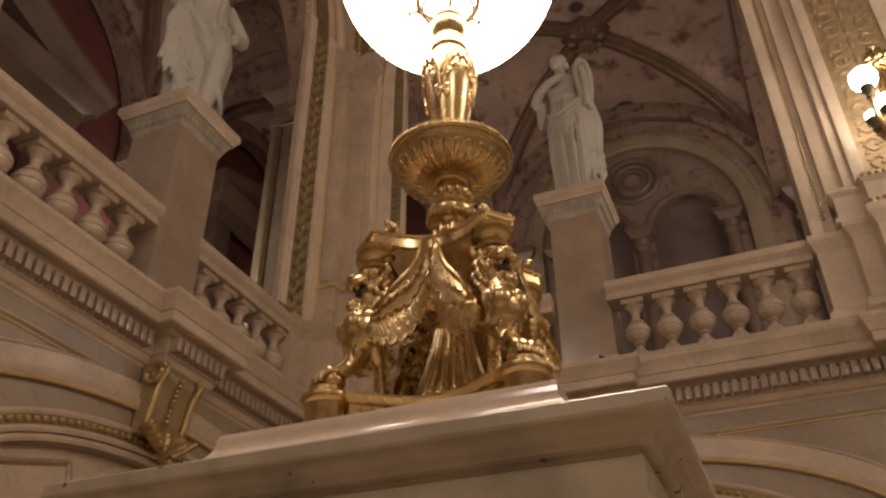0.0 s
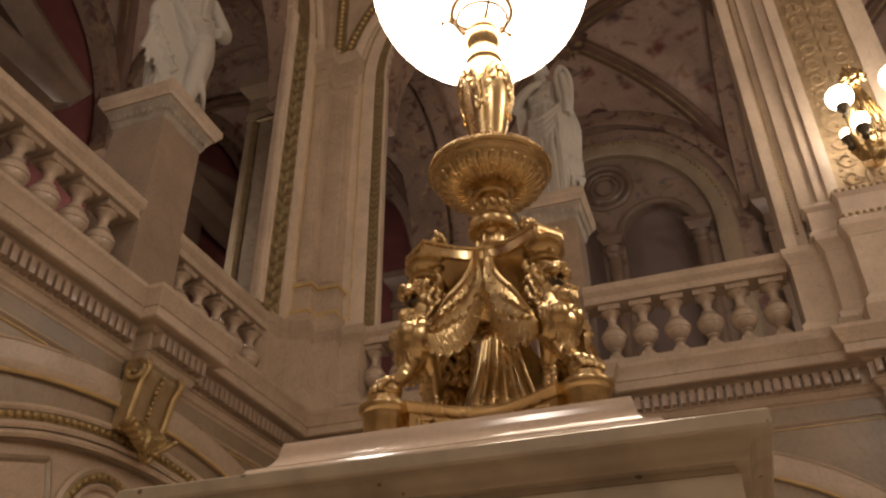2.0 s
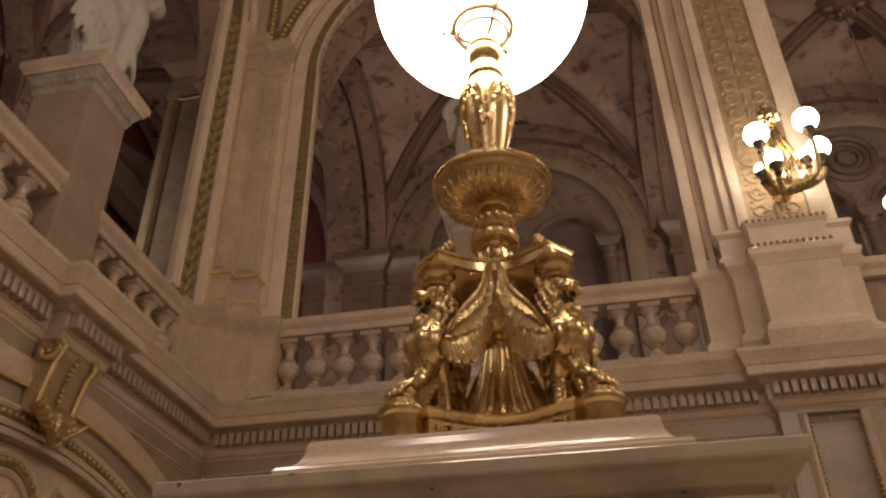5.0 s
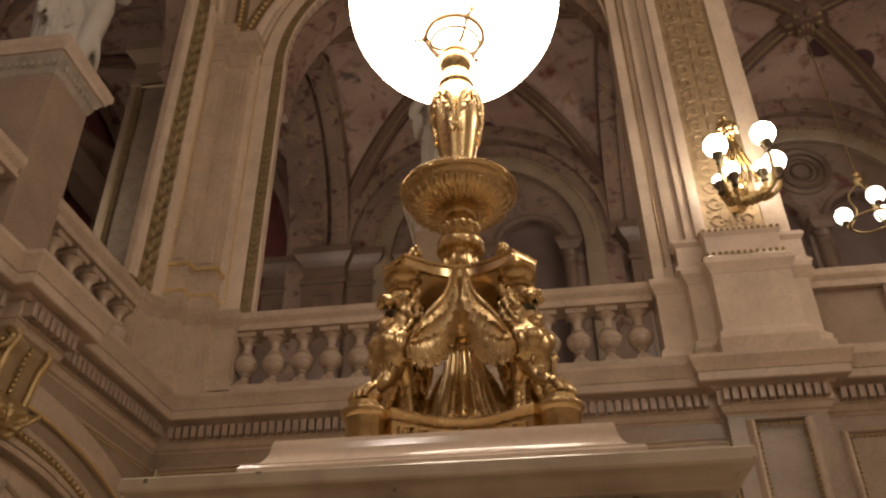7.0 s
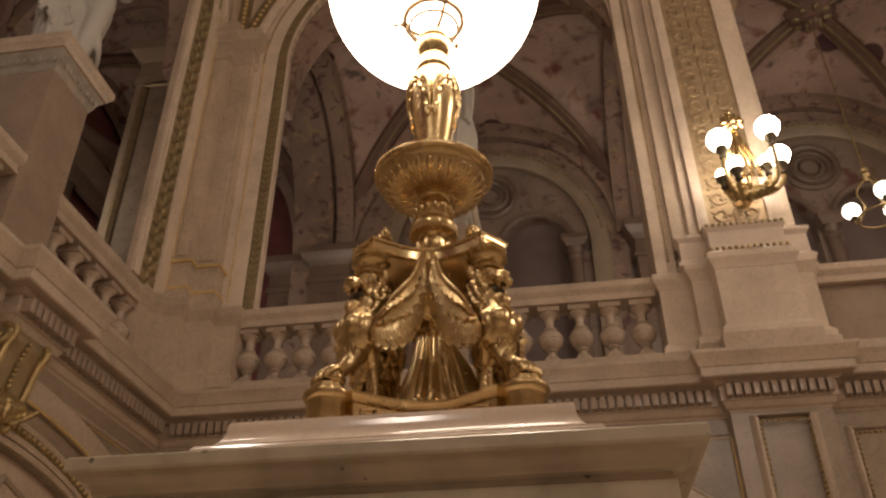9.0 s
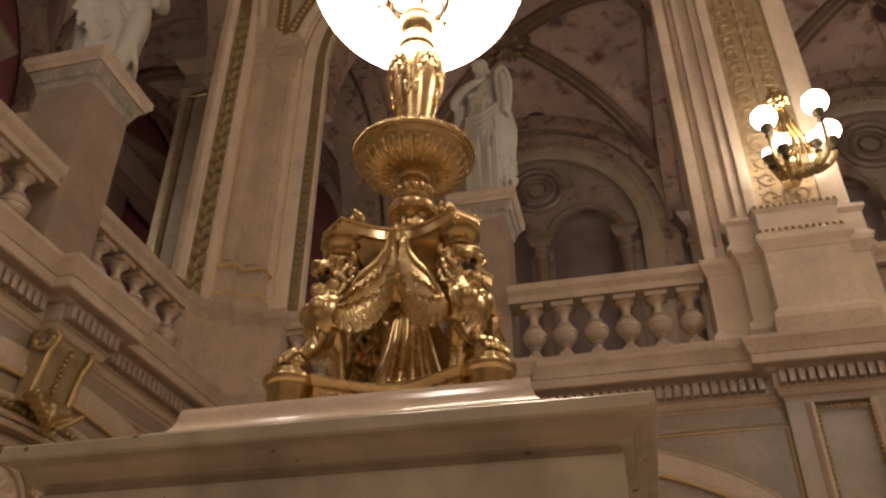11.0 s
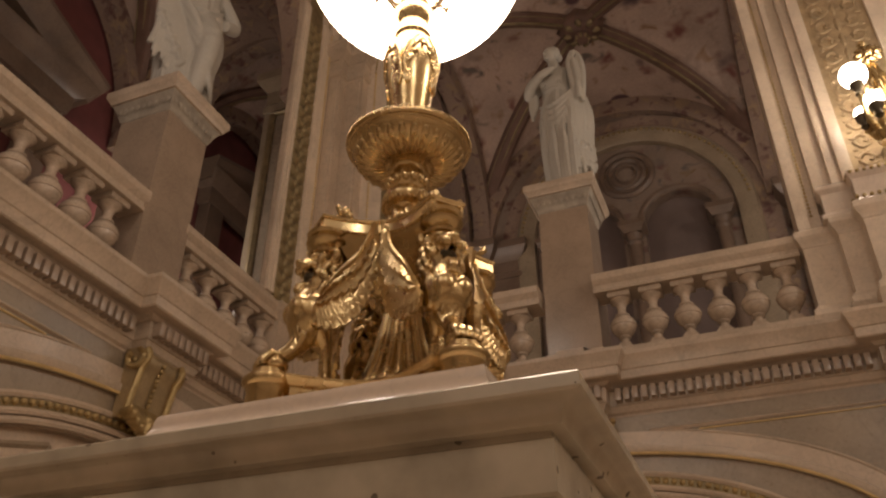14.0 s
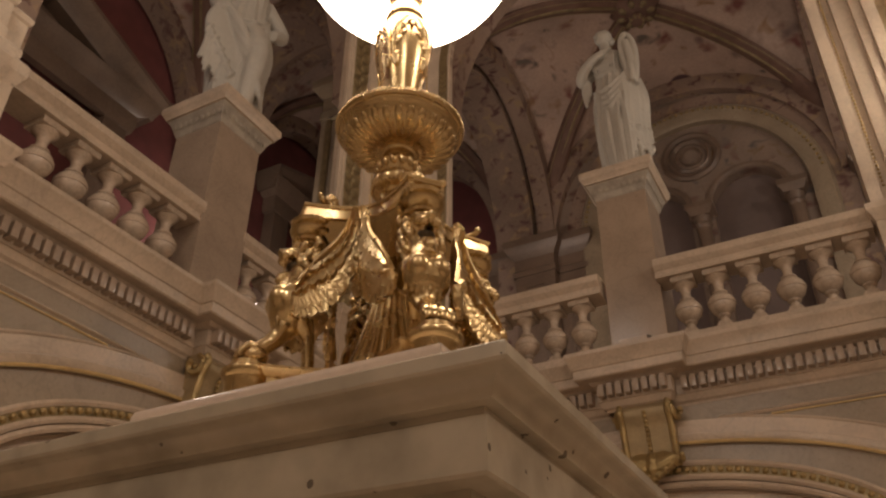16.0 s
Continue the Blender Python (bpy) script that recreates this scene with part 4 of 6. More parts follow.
# ---- vaults ----
def vault(name, cx, cy, a, b, spring, rise, label):
    """A groined vault with painted fields, ribs on the groins and a boss."""
    bm = bmesh.new()
    n = 32
    grid = []
    for i in range(n + 1):
        row = []
        for j in range(n + 1):
            u, v = -1 + 2 * i / n, -1 + 2 * j / n
            z = max(math.sqrt(max(0, 1 - u * u)), math.sqrt(max(0, 1 - v * v)))
            row.append(bm.verts.new((cx + a * u, cy + b * v, spring + rise * (z * 0.92 + 0.08 * (1 - max(abs(u), abs(v)))))))
        grid.append(row)
    for i in range(n):
        for j in range(n):
            bm.faces.new((grid[i][j], grid[i][j + 1], grid[i + 1][j + 1], grid[i + 1][j]))
    o = part(name, bm, PAINTED, label=label, kind="structure", smooth=30)
    for sx, sy in ((1, 1), (1, -1), (-1, 1), (-1, -1)):
        bm = bmesh.new()
        pts = []
        for k in range(25):
            t = 0.05 + 0.87 * k / 24
            z = math.sqrt(max(0, 1 - t * t)) * 0.92 + 0.08 * (1 - t)
            pts.append((cx + sx * a * t, cy + sy * b * t, spring + rise * z - 0.01))
        tube(bm, pts, [0.14] * 25, 8, 1, 0.6)
        part("rib", bm, RIBRED, o, "dark red-brown diagonal rib")
        bm = bmesh.new()
        for w0 in (-0.105, 0.0, 0.105):
            sd = Vector((sy * b, -sx * a, 0)).normalized() * w0
            tube(bm, [Vector(p) + sd - Vector((0, 0, 0.085 if w0 == 0 else 0.055)) for p in pts], [0.026 if w0 == 0 else 0.009] * 25, 8, 1)
        part("gilt_roll", bm, OLIVE, o, "dull gilt rolls along the rib")
    bm = bmesh.new()
    lathe(bm, [(0.0, -0.36), (0.08, -0.35), (0.12, -0.28), (0.09, -0.23), (0.22, -0.19), (0.31, -0.12), (0.34, -0.05), (0.3, 0.02)], 20, pose(cx, cy, spring + rise), flute=lambda t, s: 1 + 0.08 * math.cos(8 * t))
    part("boss", bm, RIBRED, o, "dark carved boss")
    bm = bmesh.new()
    for k in range(8):
        q = math.pi * k / 4
        blob(bm, (cx + 0.21 * math.cos(q), cy + 0.21 * math.sin(q), spring + rise - 0.19), (0.075, 0.05, 0.04), Matrix.Rotation(q, 4, "Z"), 8, 6)
        blob(bm, (cx + 0.09 * math.cos(q), cy + 0.09 * math.sin(q), spring + rise - 0.31), (0.035, 0.03, 0.05), Matrix.Rotation(q, 4, "Z"), 8, 6)
    part("boss_leaves", bm, OLIVE, o, "gilt leaves round the boss", smooth=60)
    for s in (-1, 1):
        bm = bmesh.new()
        band(bm, [(cx + x, cy + s * b, z) for x, z in arc(0, spring, a - 0.12, rise * 0.92 - 0.12, 180, 0, 32)], [(-0.14, 0), (-0.14, 0.25), (0.14, 0.25), (0.14, 0)], (0, -s, 0))
        part("wall_rib", bm, PAINTED_BAND, o, "painted band along the wall arch")
        bm = bmesh.new()
        band(bm, [(cx + s * a, cy + y, z) for y, z in arc(0, spring, b - 0.12, rise * 0.92 - 0.12, 180, 0, 32)], [(-0.14, 0), (-0.14, 0.25), (0.14, 0.25), (0.14, 0)], (-s, 0, 0))
        part("wall_rib", bm, PAINTED_BAND, o, "painted band along the cross arch")
    return o


vault("vault_far", -1.2, 8.45, 2.25, 1.8, 7.7, 2.55, "dim groined vault painted with red and green grotesque sprigs")
vault("vault_beyond", 3.75, 8.45, 2.0, 1.8, 7.7, 2.5, "dim painted groined vault beyond the lamp pier")
vault("vault_corner", -5.4, 8.45, 1.5, 1.8, 7.7, 2.55, "dim painted groined vault over the gallery corner")
vault("vault_left", -5.55, 4.2, 1.4, 1.95, 7.7, 2.55, "dim painted groined vault over the side gallery")
vault("vault_near", -5.55, -0.6, 1.4, 2.1, 7.7, 2.55, "dim painted groined vault over the near side gallery")
# wall between the far arch and the lower vault behind it
bm = bmesh.new()
poly_wall(bm, [(-3.46, 7.6), (-3.46, 11.2), (1.06, 11.2), (1.06, 7.6), (0.99, 7.6)] + arc(-1.2, 7.7, 2.19, 2.29, 0, 180, 32) + [(-3.39, 7.6)], [], lambda u, z, d: Vector((u, WR + 0.345 + d, z)), 0.12)
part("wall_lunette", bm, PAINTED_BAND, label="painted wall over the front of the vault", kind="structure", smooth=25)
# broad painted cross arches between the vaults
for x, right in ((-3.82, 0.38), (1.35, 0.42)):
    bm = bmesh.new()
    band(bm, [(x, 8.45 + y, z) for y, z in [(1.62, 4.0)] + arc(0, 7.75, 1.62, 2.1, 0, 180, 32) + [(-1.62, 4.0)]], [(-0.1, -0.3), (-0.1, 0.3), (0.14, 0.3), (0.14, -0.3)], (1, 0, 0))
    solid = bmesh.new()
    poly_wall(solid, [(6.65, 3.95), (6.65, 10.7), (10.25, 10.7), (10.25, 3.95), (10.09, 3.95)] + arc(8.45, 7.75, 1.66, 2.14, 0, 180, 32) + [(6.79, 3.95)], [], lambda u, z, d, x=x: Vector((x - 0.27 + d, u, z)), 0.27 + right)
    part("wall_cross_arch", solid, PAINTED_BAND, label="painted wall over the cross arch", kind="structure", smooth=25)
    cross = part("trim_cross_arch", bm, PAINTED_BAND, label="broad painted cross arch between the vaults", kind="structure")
    for s in (-0.24, 0.24):
        bm = bmesh.new()
        band(bm, [(x + s, 8.45 + y, z) for y, z in arc(0, 7.75, 1.53, 2.01, 0, 180, 32)], [(-0.02, -0.02), (-0.02, 0.02), (0.02, 0.02), (0.02, -0.02)], (1, 0, 0))
        part("gilt_roll", bm, GILT_OLD, cross)


for y0, deep in ((6.15, 0.5), (1.5, 0.75)):
    bm = bmesh.new()
    poly_wall(bm, [(-7.0, 3.9), (-7.0, 10.7), (-4.1, 10.7), (-4.1, 3.9)] + [(-4.25, 3.9)] + arc(-5.55, 7.75, 1.3, 2.1, 0, 180, 32) + [(-6.85, 3.9)], [], lambda u, z, d, y0=y0: Vector((u, y0 + d, z)), deep)
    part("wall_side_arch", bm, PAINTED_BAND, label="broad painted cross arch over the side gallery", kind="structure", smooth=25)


# ---- loggia back walls with twin-arched windows ----
def twin_window(cx, label):
    y = 10.12
    bm = bmesh.new()
    spring, half, sz, sr, so = 7.62, 1.6, 7.66, 0.5, 0.66
    small = [[(cx + s * so - sr, 3.95)] + arc(cx + s * so, sz, sr, sr, 180, 0, 20) + [(cx + s * so + sr, 3.95)] for s in (-1, 1)]
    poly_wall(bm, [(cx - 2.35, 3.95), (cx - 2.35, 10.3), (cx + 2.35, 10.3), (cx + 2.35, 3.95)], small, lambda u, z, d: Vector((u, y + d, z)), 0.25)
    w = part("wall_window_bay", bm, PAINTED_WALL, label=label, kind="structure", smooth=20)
    for off, mat, prof in ((0.0, STONE_DARK, [(-0.14, 0), (-0.14, 0.10), (-0.04, 0.14), (0.10, 0.14), (0.14, 0.1), (0.14, 0)]), (0.26, PAINTED_BAND, [(-0.12, 0), (-0.12, 0.05), (0.12, 0.05), (0.12, 0)])):
        bm = bmesh.new()
        band(bm, [(u, y, z) for u, z in [(cx - half - off, 4.0)] + arc(cx, spring, half + off, half + 0.08 + off, 180, 0, 36) + [(cx + half + off, 4.0)]], prof, (0, -1, 0))
        part("big_arch", bm, mat, w, "broad moulded arch round the twin window")
    bm = bmesh.new()
    beads(bm, [(u, y - 0.15, z) for u, z in arc(cx, spring, half + 0.05, half + 0.13, 175, 5, 40)], 0.085, 0.024)
    part("gilt_beads", bm, GILT_OLD, w, kind="stuff")
    for s in (-1, 1):
        bm = bmesh.new()
        band(bm, [(u, y, z) for u, z in arc(cx + s * so, sz, sr + 0.07, sr + 0.07, 180, 0, 24)], [(-0.06, 0), (-0.06, 0.02), (-0.03, 0.04), (0.0, 0.04), (0.01, 0.02), (0.03, 0.02), (0.03, 0)], (0, -1, 0))
        part("small_arch", bm, DIM_BROWN, w)
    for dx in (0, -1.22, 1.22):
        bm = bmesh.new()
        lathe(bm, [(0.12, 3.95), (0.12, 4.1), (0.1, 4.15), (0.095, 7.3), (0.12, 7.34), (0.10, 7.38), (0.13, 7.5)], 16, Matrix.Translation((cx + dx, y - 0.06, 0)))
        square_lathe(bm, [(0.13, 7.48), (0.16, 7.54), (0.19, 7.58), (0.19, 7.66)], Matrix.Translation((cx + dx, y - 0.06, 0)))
        part("column", bm, DIM_BROWN, w, "small marble column with a square capital", smooth=30)
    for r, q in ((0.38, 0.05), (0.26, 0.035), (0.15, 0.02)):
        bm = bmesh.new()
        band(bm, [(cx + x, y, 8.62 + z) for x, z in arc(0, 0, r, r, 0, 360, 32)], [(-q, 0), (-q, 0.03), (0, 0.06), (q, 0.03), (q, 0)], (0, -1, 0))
        part("roundel", bm, DIM_BROWN, w, "moulded roundel between the arches")
    # flat sheet closing the openings; its dark colour stands for the room's shade
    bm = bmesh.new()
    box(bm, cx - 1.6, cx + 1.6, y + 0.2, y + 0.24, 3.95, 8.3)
    part("dark_pane", bm, DARK, w, "flat dark sheet painted as the unlit room behind the window", smooth=0)
    return w


twin_window(-1.06, "dim painted window wall of the far loggia with twin arches and a roundel")
twin_window(3.75, "dim painted window wall beyond the lamp pier with twin arches")


# wall pilasters with entablature blocks in the gallery corner
def gallery_pilaster(label, m, w=0.9, mat=None):
    """Local -y is the front; stands on the gallery floor at z 0."""
    g = thing("wall_gallery_pilaster", label, "pilaster", m, kind="structure")
    bm = bmesh.new()
    box(bm, -w / 2, w / 2, 0, 0.5, 0, 3.3, 0.01)
    part("shaft", bm, DIM_BROWN, g)
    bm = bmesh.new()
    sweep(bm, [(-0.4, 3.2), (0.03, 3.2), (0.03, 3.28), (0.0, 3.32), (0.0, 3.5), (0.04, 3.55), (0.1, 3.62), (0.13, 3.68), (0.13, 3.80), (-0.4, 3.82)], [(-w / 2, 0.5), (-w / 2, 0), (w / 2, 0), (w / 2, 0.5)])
    part("capital", bm, DIM_BROWN, g, "moulded entablature block", smooth=25)
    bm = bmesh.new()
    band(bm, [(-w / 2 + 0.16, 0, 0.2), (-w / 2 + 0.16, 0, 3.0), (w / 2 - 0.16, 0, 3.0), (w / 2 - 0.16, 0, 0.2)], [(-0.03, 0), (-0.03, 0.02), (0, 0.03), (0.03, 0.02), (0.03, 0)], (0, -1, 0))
    part("panel_moulding", bm, DIM_BROWN, g)
    return g


gallery_pilaster("dim stone wall pilaster in the far gallery corner", pose(-3.5, 9.85, 3.95), 0.62)
gallery_pilaster("dim stone wall pilaster beside the corner vault", pose(-4.15, 10.05, 3.95), 0.7)
gallery_pilaster("dim stone wall pilaster behind the corner vault", pose(-2.98, 10.0, 3.95), 0.46)
gallery_pilaster("dim stone pilaster between the two loggias", pose(1.35, 9.85, 3.95), 0.7)
# tall pier with a grey marble panel, behind the side balustrade at the corner
gp = thing("wall_grey_pier", "tall pier with a framed grey marble panel in the side gallery", "pier", pose(-5.0, 6.92, 3.95), kind="structure")
bm = bmesh.new()
box(bm, -0.39, 0.9, 0, 0.6, 0, 4.65, 0.01)
part("shaft", bm, STONE_DARK, gp)
bm = bmesh.new()
box(bm, -0.19, 0.72, -0.012, 0.1, 0.3, 4.53)
part("panel", bm, GREYM, gp, "dull grey marble panel", smooth=0)
bm = bmesh.new()
band(bm, [(-0.24, 0, 0.25), (-0.24, 0, 4.58), (0.77, 0, 4.58), (0.77, 0, 0.25)], [(-0.05, 0), (-0.05, 0.03), (0, 0.05), (0.05, 0.03), (0.05, 0)], (0, -1, 0))
part("panel_moulding", bm, OLIVE, gp, "dull gilt frame of the panel")
bm = bmesh.new()
sweep(bm, [(-0.4, 4.65), (0.02, 4.65), (0.02, 4.78), (0.0, 4.81), (0.0, 5.05), (0.05, 5.1), (0.13, 5.2), (0.13, 5.34), (-0.4, 5.36)], [(-0.39, 0.6), (-0.39, 0), (0.9, 0), (0.9, 0.6)])
part("capital", bm, STONE_DARK, gp, "moulded cap", smooth=25)
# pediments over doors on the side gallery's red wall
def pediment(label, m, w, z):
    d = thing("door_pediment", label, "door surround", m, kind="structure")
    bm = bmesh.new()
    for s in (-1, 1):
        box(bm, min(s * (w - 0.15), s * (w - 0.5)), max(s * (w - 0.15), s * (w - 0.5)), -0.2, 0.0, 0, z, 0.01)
    part("jamb", bm, DIM_BROWN, d)
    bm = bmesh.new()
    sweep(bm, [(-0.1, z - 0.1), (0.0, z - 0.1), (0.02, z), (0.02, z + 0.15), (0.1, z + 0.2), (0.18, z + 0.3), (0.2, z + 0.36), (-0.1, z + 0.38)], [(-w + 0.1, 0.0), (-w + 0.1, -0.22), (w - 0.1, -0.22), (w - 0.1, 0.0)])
    part("cornice", bm, DIM_BROWN, d, smooth=25)
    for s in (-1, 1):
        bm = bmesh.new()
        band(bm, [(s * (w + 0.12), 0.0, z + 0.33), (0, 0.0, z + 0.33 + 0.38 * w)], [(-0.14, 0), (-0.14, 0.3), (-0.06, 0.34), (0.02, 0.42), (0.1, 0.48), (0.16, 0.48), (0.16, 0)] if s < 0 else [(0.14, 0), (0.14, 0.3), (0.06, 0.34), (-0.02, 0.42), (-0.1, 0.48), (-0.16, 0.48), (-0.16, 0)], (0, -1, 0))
        part("raking_cornice", bm, DIM_BROWN, d, "sloping moulded cornice", smooth=25)
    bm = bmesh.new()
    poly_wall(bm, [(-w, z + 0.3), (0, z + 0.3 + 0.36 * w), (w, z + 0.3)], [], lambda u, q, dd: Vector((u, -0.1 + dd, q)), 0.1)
    part("tympanum", bm, DIM_BROWN, d, smooth=0)


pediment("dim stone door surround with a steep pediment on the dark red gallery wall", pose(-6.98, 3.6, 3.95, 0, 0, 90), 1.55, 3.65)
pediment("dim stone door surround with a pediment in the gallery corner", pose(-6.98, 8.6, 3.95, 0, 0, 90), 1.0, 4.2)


# ---- marble pedestal of the candelabrum ----
stand = thing("candelabrum_pedestal", "large polished marble pedestal carrying the candelabrum", "pedestal", pose(-0.6054, 1.4731, 0, 0, 0, 0.3))
bm = bmesh.new()
cove = [(0.358 - 0.041 * math.sin(radians(a)), 1.476 + 0.046 * (1 - math.cos(radians(a)))) for a in range(0, 91, 9)]
square_lathe(bm, [(0.30, 1.40), (0.362, 1.40), (0.362, 1.468), (0.358, 1.474)] + cove + [(0.316, 1.526), (0.3135, 1.533), (0.30, 1.534)])
part("plinth", bm, MARBLE, stand, "glossy marble plinth with a hollow moulding", smooth=30)
bm = bmesh.new()
hollow = [(0.496 - 0.028 * math.sin(radians(q)), 1.368 + 0.022 * math.cos(radians(q))) for q in range(0, 91, 10)]
square_lathe(bm, [(0.3, 1.416), (0.498, 1.416), (0.501, 1.413), (0.502, 1.395), (0.499, 1.391)] + hollow + [(0.466, 1.362), (0.456, 1.361), (0.3, 1.361)])
part("cornice", bm, PEDM, stand, "polished cornice slab", smooth=30)
bm = bmesh.new()
square_lathe(bm, [(0.41, -0.6), (0.41, 1.29)])
part("body", bm, PEDM, stand, "veined stone body", smooth=0)
bm = bmesh.new()
square_lathe(bm, [(0.38, 1.276), (0.448, 1.2765), (0.452, 1.281), (0.452, 1.349), (0.447, 1.352), (0.447, 1.362), (0.38, 1.363)])
part("frieze", bm, PEDM, stand, "plain band under the cornice", smooth=30)

# ---- candelabrum ----
cand = thing("candelabrum", "gilt bronze candelabrum on winged lions with a large lit opal globe", "candelabrum", pose(*CAND, 1.534, 0, 0, 4.2))
R0 = 0.278


def concave_plan(r, cut, sag, n=10):
    """A square with cut corners at radius r and hollow sides."""
    pts = []
    for k in range(4):
        a = radians(45 + 90 * k)
        c, t = Vector((math.cos(a), math.sin(a))), Vector((-math.sin(a), math.cos(a)))
        p0, p1 = c * r - t * cut, c * r + t * cut
        pts += [p0, p1]
        b = a + math.pi / 2
        q = Vector((math.cos(b), math.sin(b))) * r - Vector((-math.sin(b), math.cos(b))) * cut
        mid = (p1 + q) / 2
        inward = -mid.normalized()
        for i in range(1, n):
            s = i / n
            pts.append(p1.lerp(q, s) + inward * sag * math.sin(math.pi * s))
    return [tuple(p) for p in reversed(pts)]


def slab(name, plan, prof, label):
    """A moulded plate: profile of (outward, height) round the plan, closed above and below."""
    bm = bmesh.new()
    rows = []
    n = len(plan)
    p = [Vector((*q, 0)) for q in plan]
    for d, z in prof:
        row = []
        for i in range(n):
            a, b = (p[i] - p[i - 1]).normalized(), (p[(i + 1) % n] - p[i]).normalized()
            na, nb = Vector((-a.y, a.x, 0)), Vector((-b.y, b.x, 0))
            row.append(bm.verts.new(p[i] + d * (na + nb) / max(0.5, 1 + na.dot(nb)) + Vector((0, 0, z))))
        rows.append(row)
    for a, b in zip(rows, rows[1:]):
        for i in range(n):
            bm.faces.new((a[i], a[(i + 1) % n], b[(i + 1) % n], b[i]))
    bm.faces.new(rows[0])
    bm.faces.new(rows[-1][::-1])
    return part(name, bm, GILT, cand, label, smooth=30)


slab("base_plate", concave_plan(0.25, 0.05, 0.07), [(0, 0.0), (0, 0.012), (0.005, 0.014), (0.005, 0.021), (-0.002, 0.025), (-0.002, 0.07), (0.004, 0.073), (0.008, 0.078), (0.012, 0.085), (0.010, 0.091), (0.0, 0.095), (-0.02, 0.096)], "hollow-sided base with a key pattern")
top = slab("top_plate", concave_plan(0.212, 0.038, 0.062), [(-0.03, 0.452), (-0.004, 0.453), (0, 0.455), (0, 0.476), (0.004, 0.478), (0.005, 0.484), (0, 0.488), (-0.02, 0.489)], "hollow-sided top plate")
for k in range(4):
    a = radians(45 + 90 * k)
    m = Matrix.Rotation(a, 4, "Z") @ Matrix.Translation((0.212, 0, 0.466))
    bm = bmesh.new()
    band(bm, [m @ Vector(q) for q in ((0, -0.031, -0.007), (0, 0.031, -0.007), (0, 0.031, 0.007), (0, -0.031, 0.007), (0, -0.031, -0.007))], [(-0.0028, -0.002), (-0.0028, 0.0055), (0.0028, 0.0055), (0.0028, -0.002)], Matrix.Rotation(a, 3, "Z") @ Vector((1, 0, 0)))
    part("corner_frame", bm, GILT, top)
    # key pattern on the base sides
    b = radians(90 * k)
    bm = bmesh.new()
    for i in range(-4, 5):
        for seg in (((-0.011, 0.009), (0.011, 0.009)), ((0.011, 0.009), (0.011, -0.007)), ((0.011, -0.007), (-0.004, -0.007)), ((-0.004, -0.007), (-0.004, 0.002)), ((-0.004, 0.002), (0.004, 0.002)), ((-0.011, 0.009), (-0.011, -0.011))):
            (u0, w0), (u1, w1) = seg
            u0, u1, w0, w1 = 1.05 * u0 + i * 0.028, 1.05 * u1 + i * 0.028, 1.25 * w0, 1.25 * w1
            s = (u0 + u1) / 2 / 0.141
            dep = 0.2105 - 0.07 * math.cos(s * math.pi / 2)
            box(bm, min(u0, u1) - 0.0016, max(u0, u1) + 0.0016, -dep - 0.0065, -dep + 0.006, 0.049 + min(w0, w1) - 0.0016, 0.049 + max(w0, w1) + 0.0016, m=Matrix.Rotation(b, 4, "Z"))
    part("key_pattern", bm, GILT, bpy.data.objects["base_plate"], smooth=0)
    # drum feet
    bm = bmesh.new()
    lathe(bm, [(0.042, 0.0), (0.042, 0.012), (0.040, 0.014), (0.040, 0.066), (0.043, 0.070), (0.043, 0.074), (0.047, 0.077), (0.051, 0.084), (0.050, 0.091), (0.044, 0.096), (0.04, 0.0985), (0.0, 0.099)], 36, Matrix.Translation((R0 * math.cos(a), R0 * math.sin(a), 0)))
    part("drum_foot", bm, GILT, cand)
    # small pine cone with curling leaves on each corner of the plate
    bm = bmesh.new()
    c = Vector((0.152 * math.cos(a), 0.152 * math.sin(a), 0.489))
    lathe(bm, [(0.016, 0.0), (0.016, 0.006), (0.009, 0.010), (0.012, 0.014), (0.0, 0.05)], 12, Matrix.Translation(c))
    for ring, (rr, zz) in enumerate(((0.015, 0.018), (0.0155, 0.027), (0.013, 0.036), (0.009, 0.044), (0.003, 0.051))):
        for i in range(7):
            b = 2 * math.pi * (i + 0.5 * (ring % 2)) / 7
            blob(bm, c + Vector((rr * math.cos(b), rr * math.sin(b), zz)), (0.0062, 0.0062, 0.0078), None, 8, 6)
    for s in (-1, 1):
        tube(bm, [c + Matrix.Rotation(a, 3, "Z") @ Vector(q) for q in ((0.0, s * 0.014, 0.005), (0.012, s * 0.032, 0.004), (0.03, s * 0.048, 0.010), (0.034, s * 0.046, 0.022), (0.026, s * 0.040, 0.022))], [0.006, 0.007, 0.0065, 0.005, 0.003], 8, 3)
    part("pine_cone", bm, GILT, cand, "small cast pine cone on the plate corner", smooth=60)

# winged lion supports; built pointing along +x
rm = random.Random(3)


def ball(p, r, m=None):
    blob(bm, p, r, m, 18, 12)


bm = bmesh.new()
# paw with raised knuckles, and the single leg sloping back to the chest
ball((0.272, 0, 0.126), (0.030, 0.030, 0.020))
for s in (-1.5, -0.5, 0.5, 1.5):
    tube(bm, [(0.270, s * 0.012, 0.136), (0.288 - 0.003 * abs(s), s * 0.0145, 0.142), (0.303 - 0.004 * abs(s), s * 0.0155, 0.128), (0.307 - 0.004 * abs(s), s * 0.0155, 0.114)], [0.008, 0.0095, 0.0085, 0.006], 10, 4)
tube(bm, [(0.272, 0, 0.132), (0.258, 0, 0.148), (0.243, 0, 0.163), (0.229, 0, 0.180), (0.219, 0, 0.2), (0.214, 0, 0.222)], [0.0205, 0.0175, 0.0175, 0.0205, 0.028, 0.037], 20)
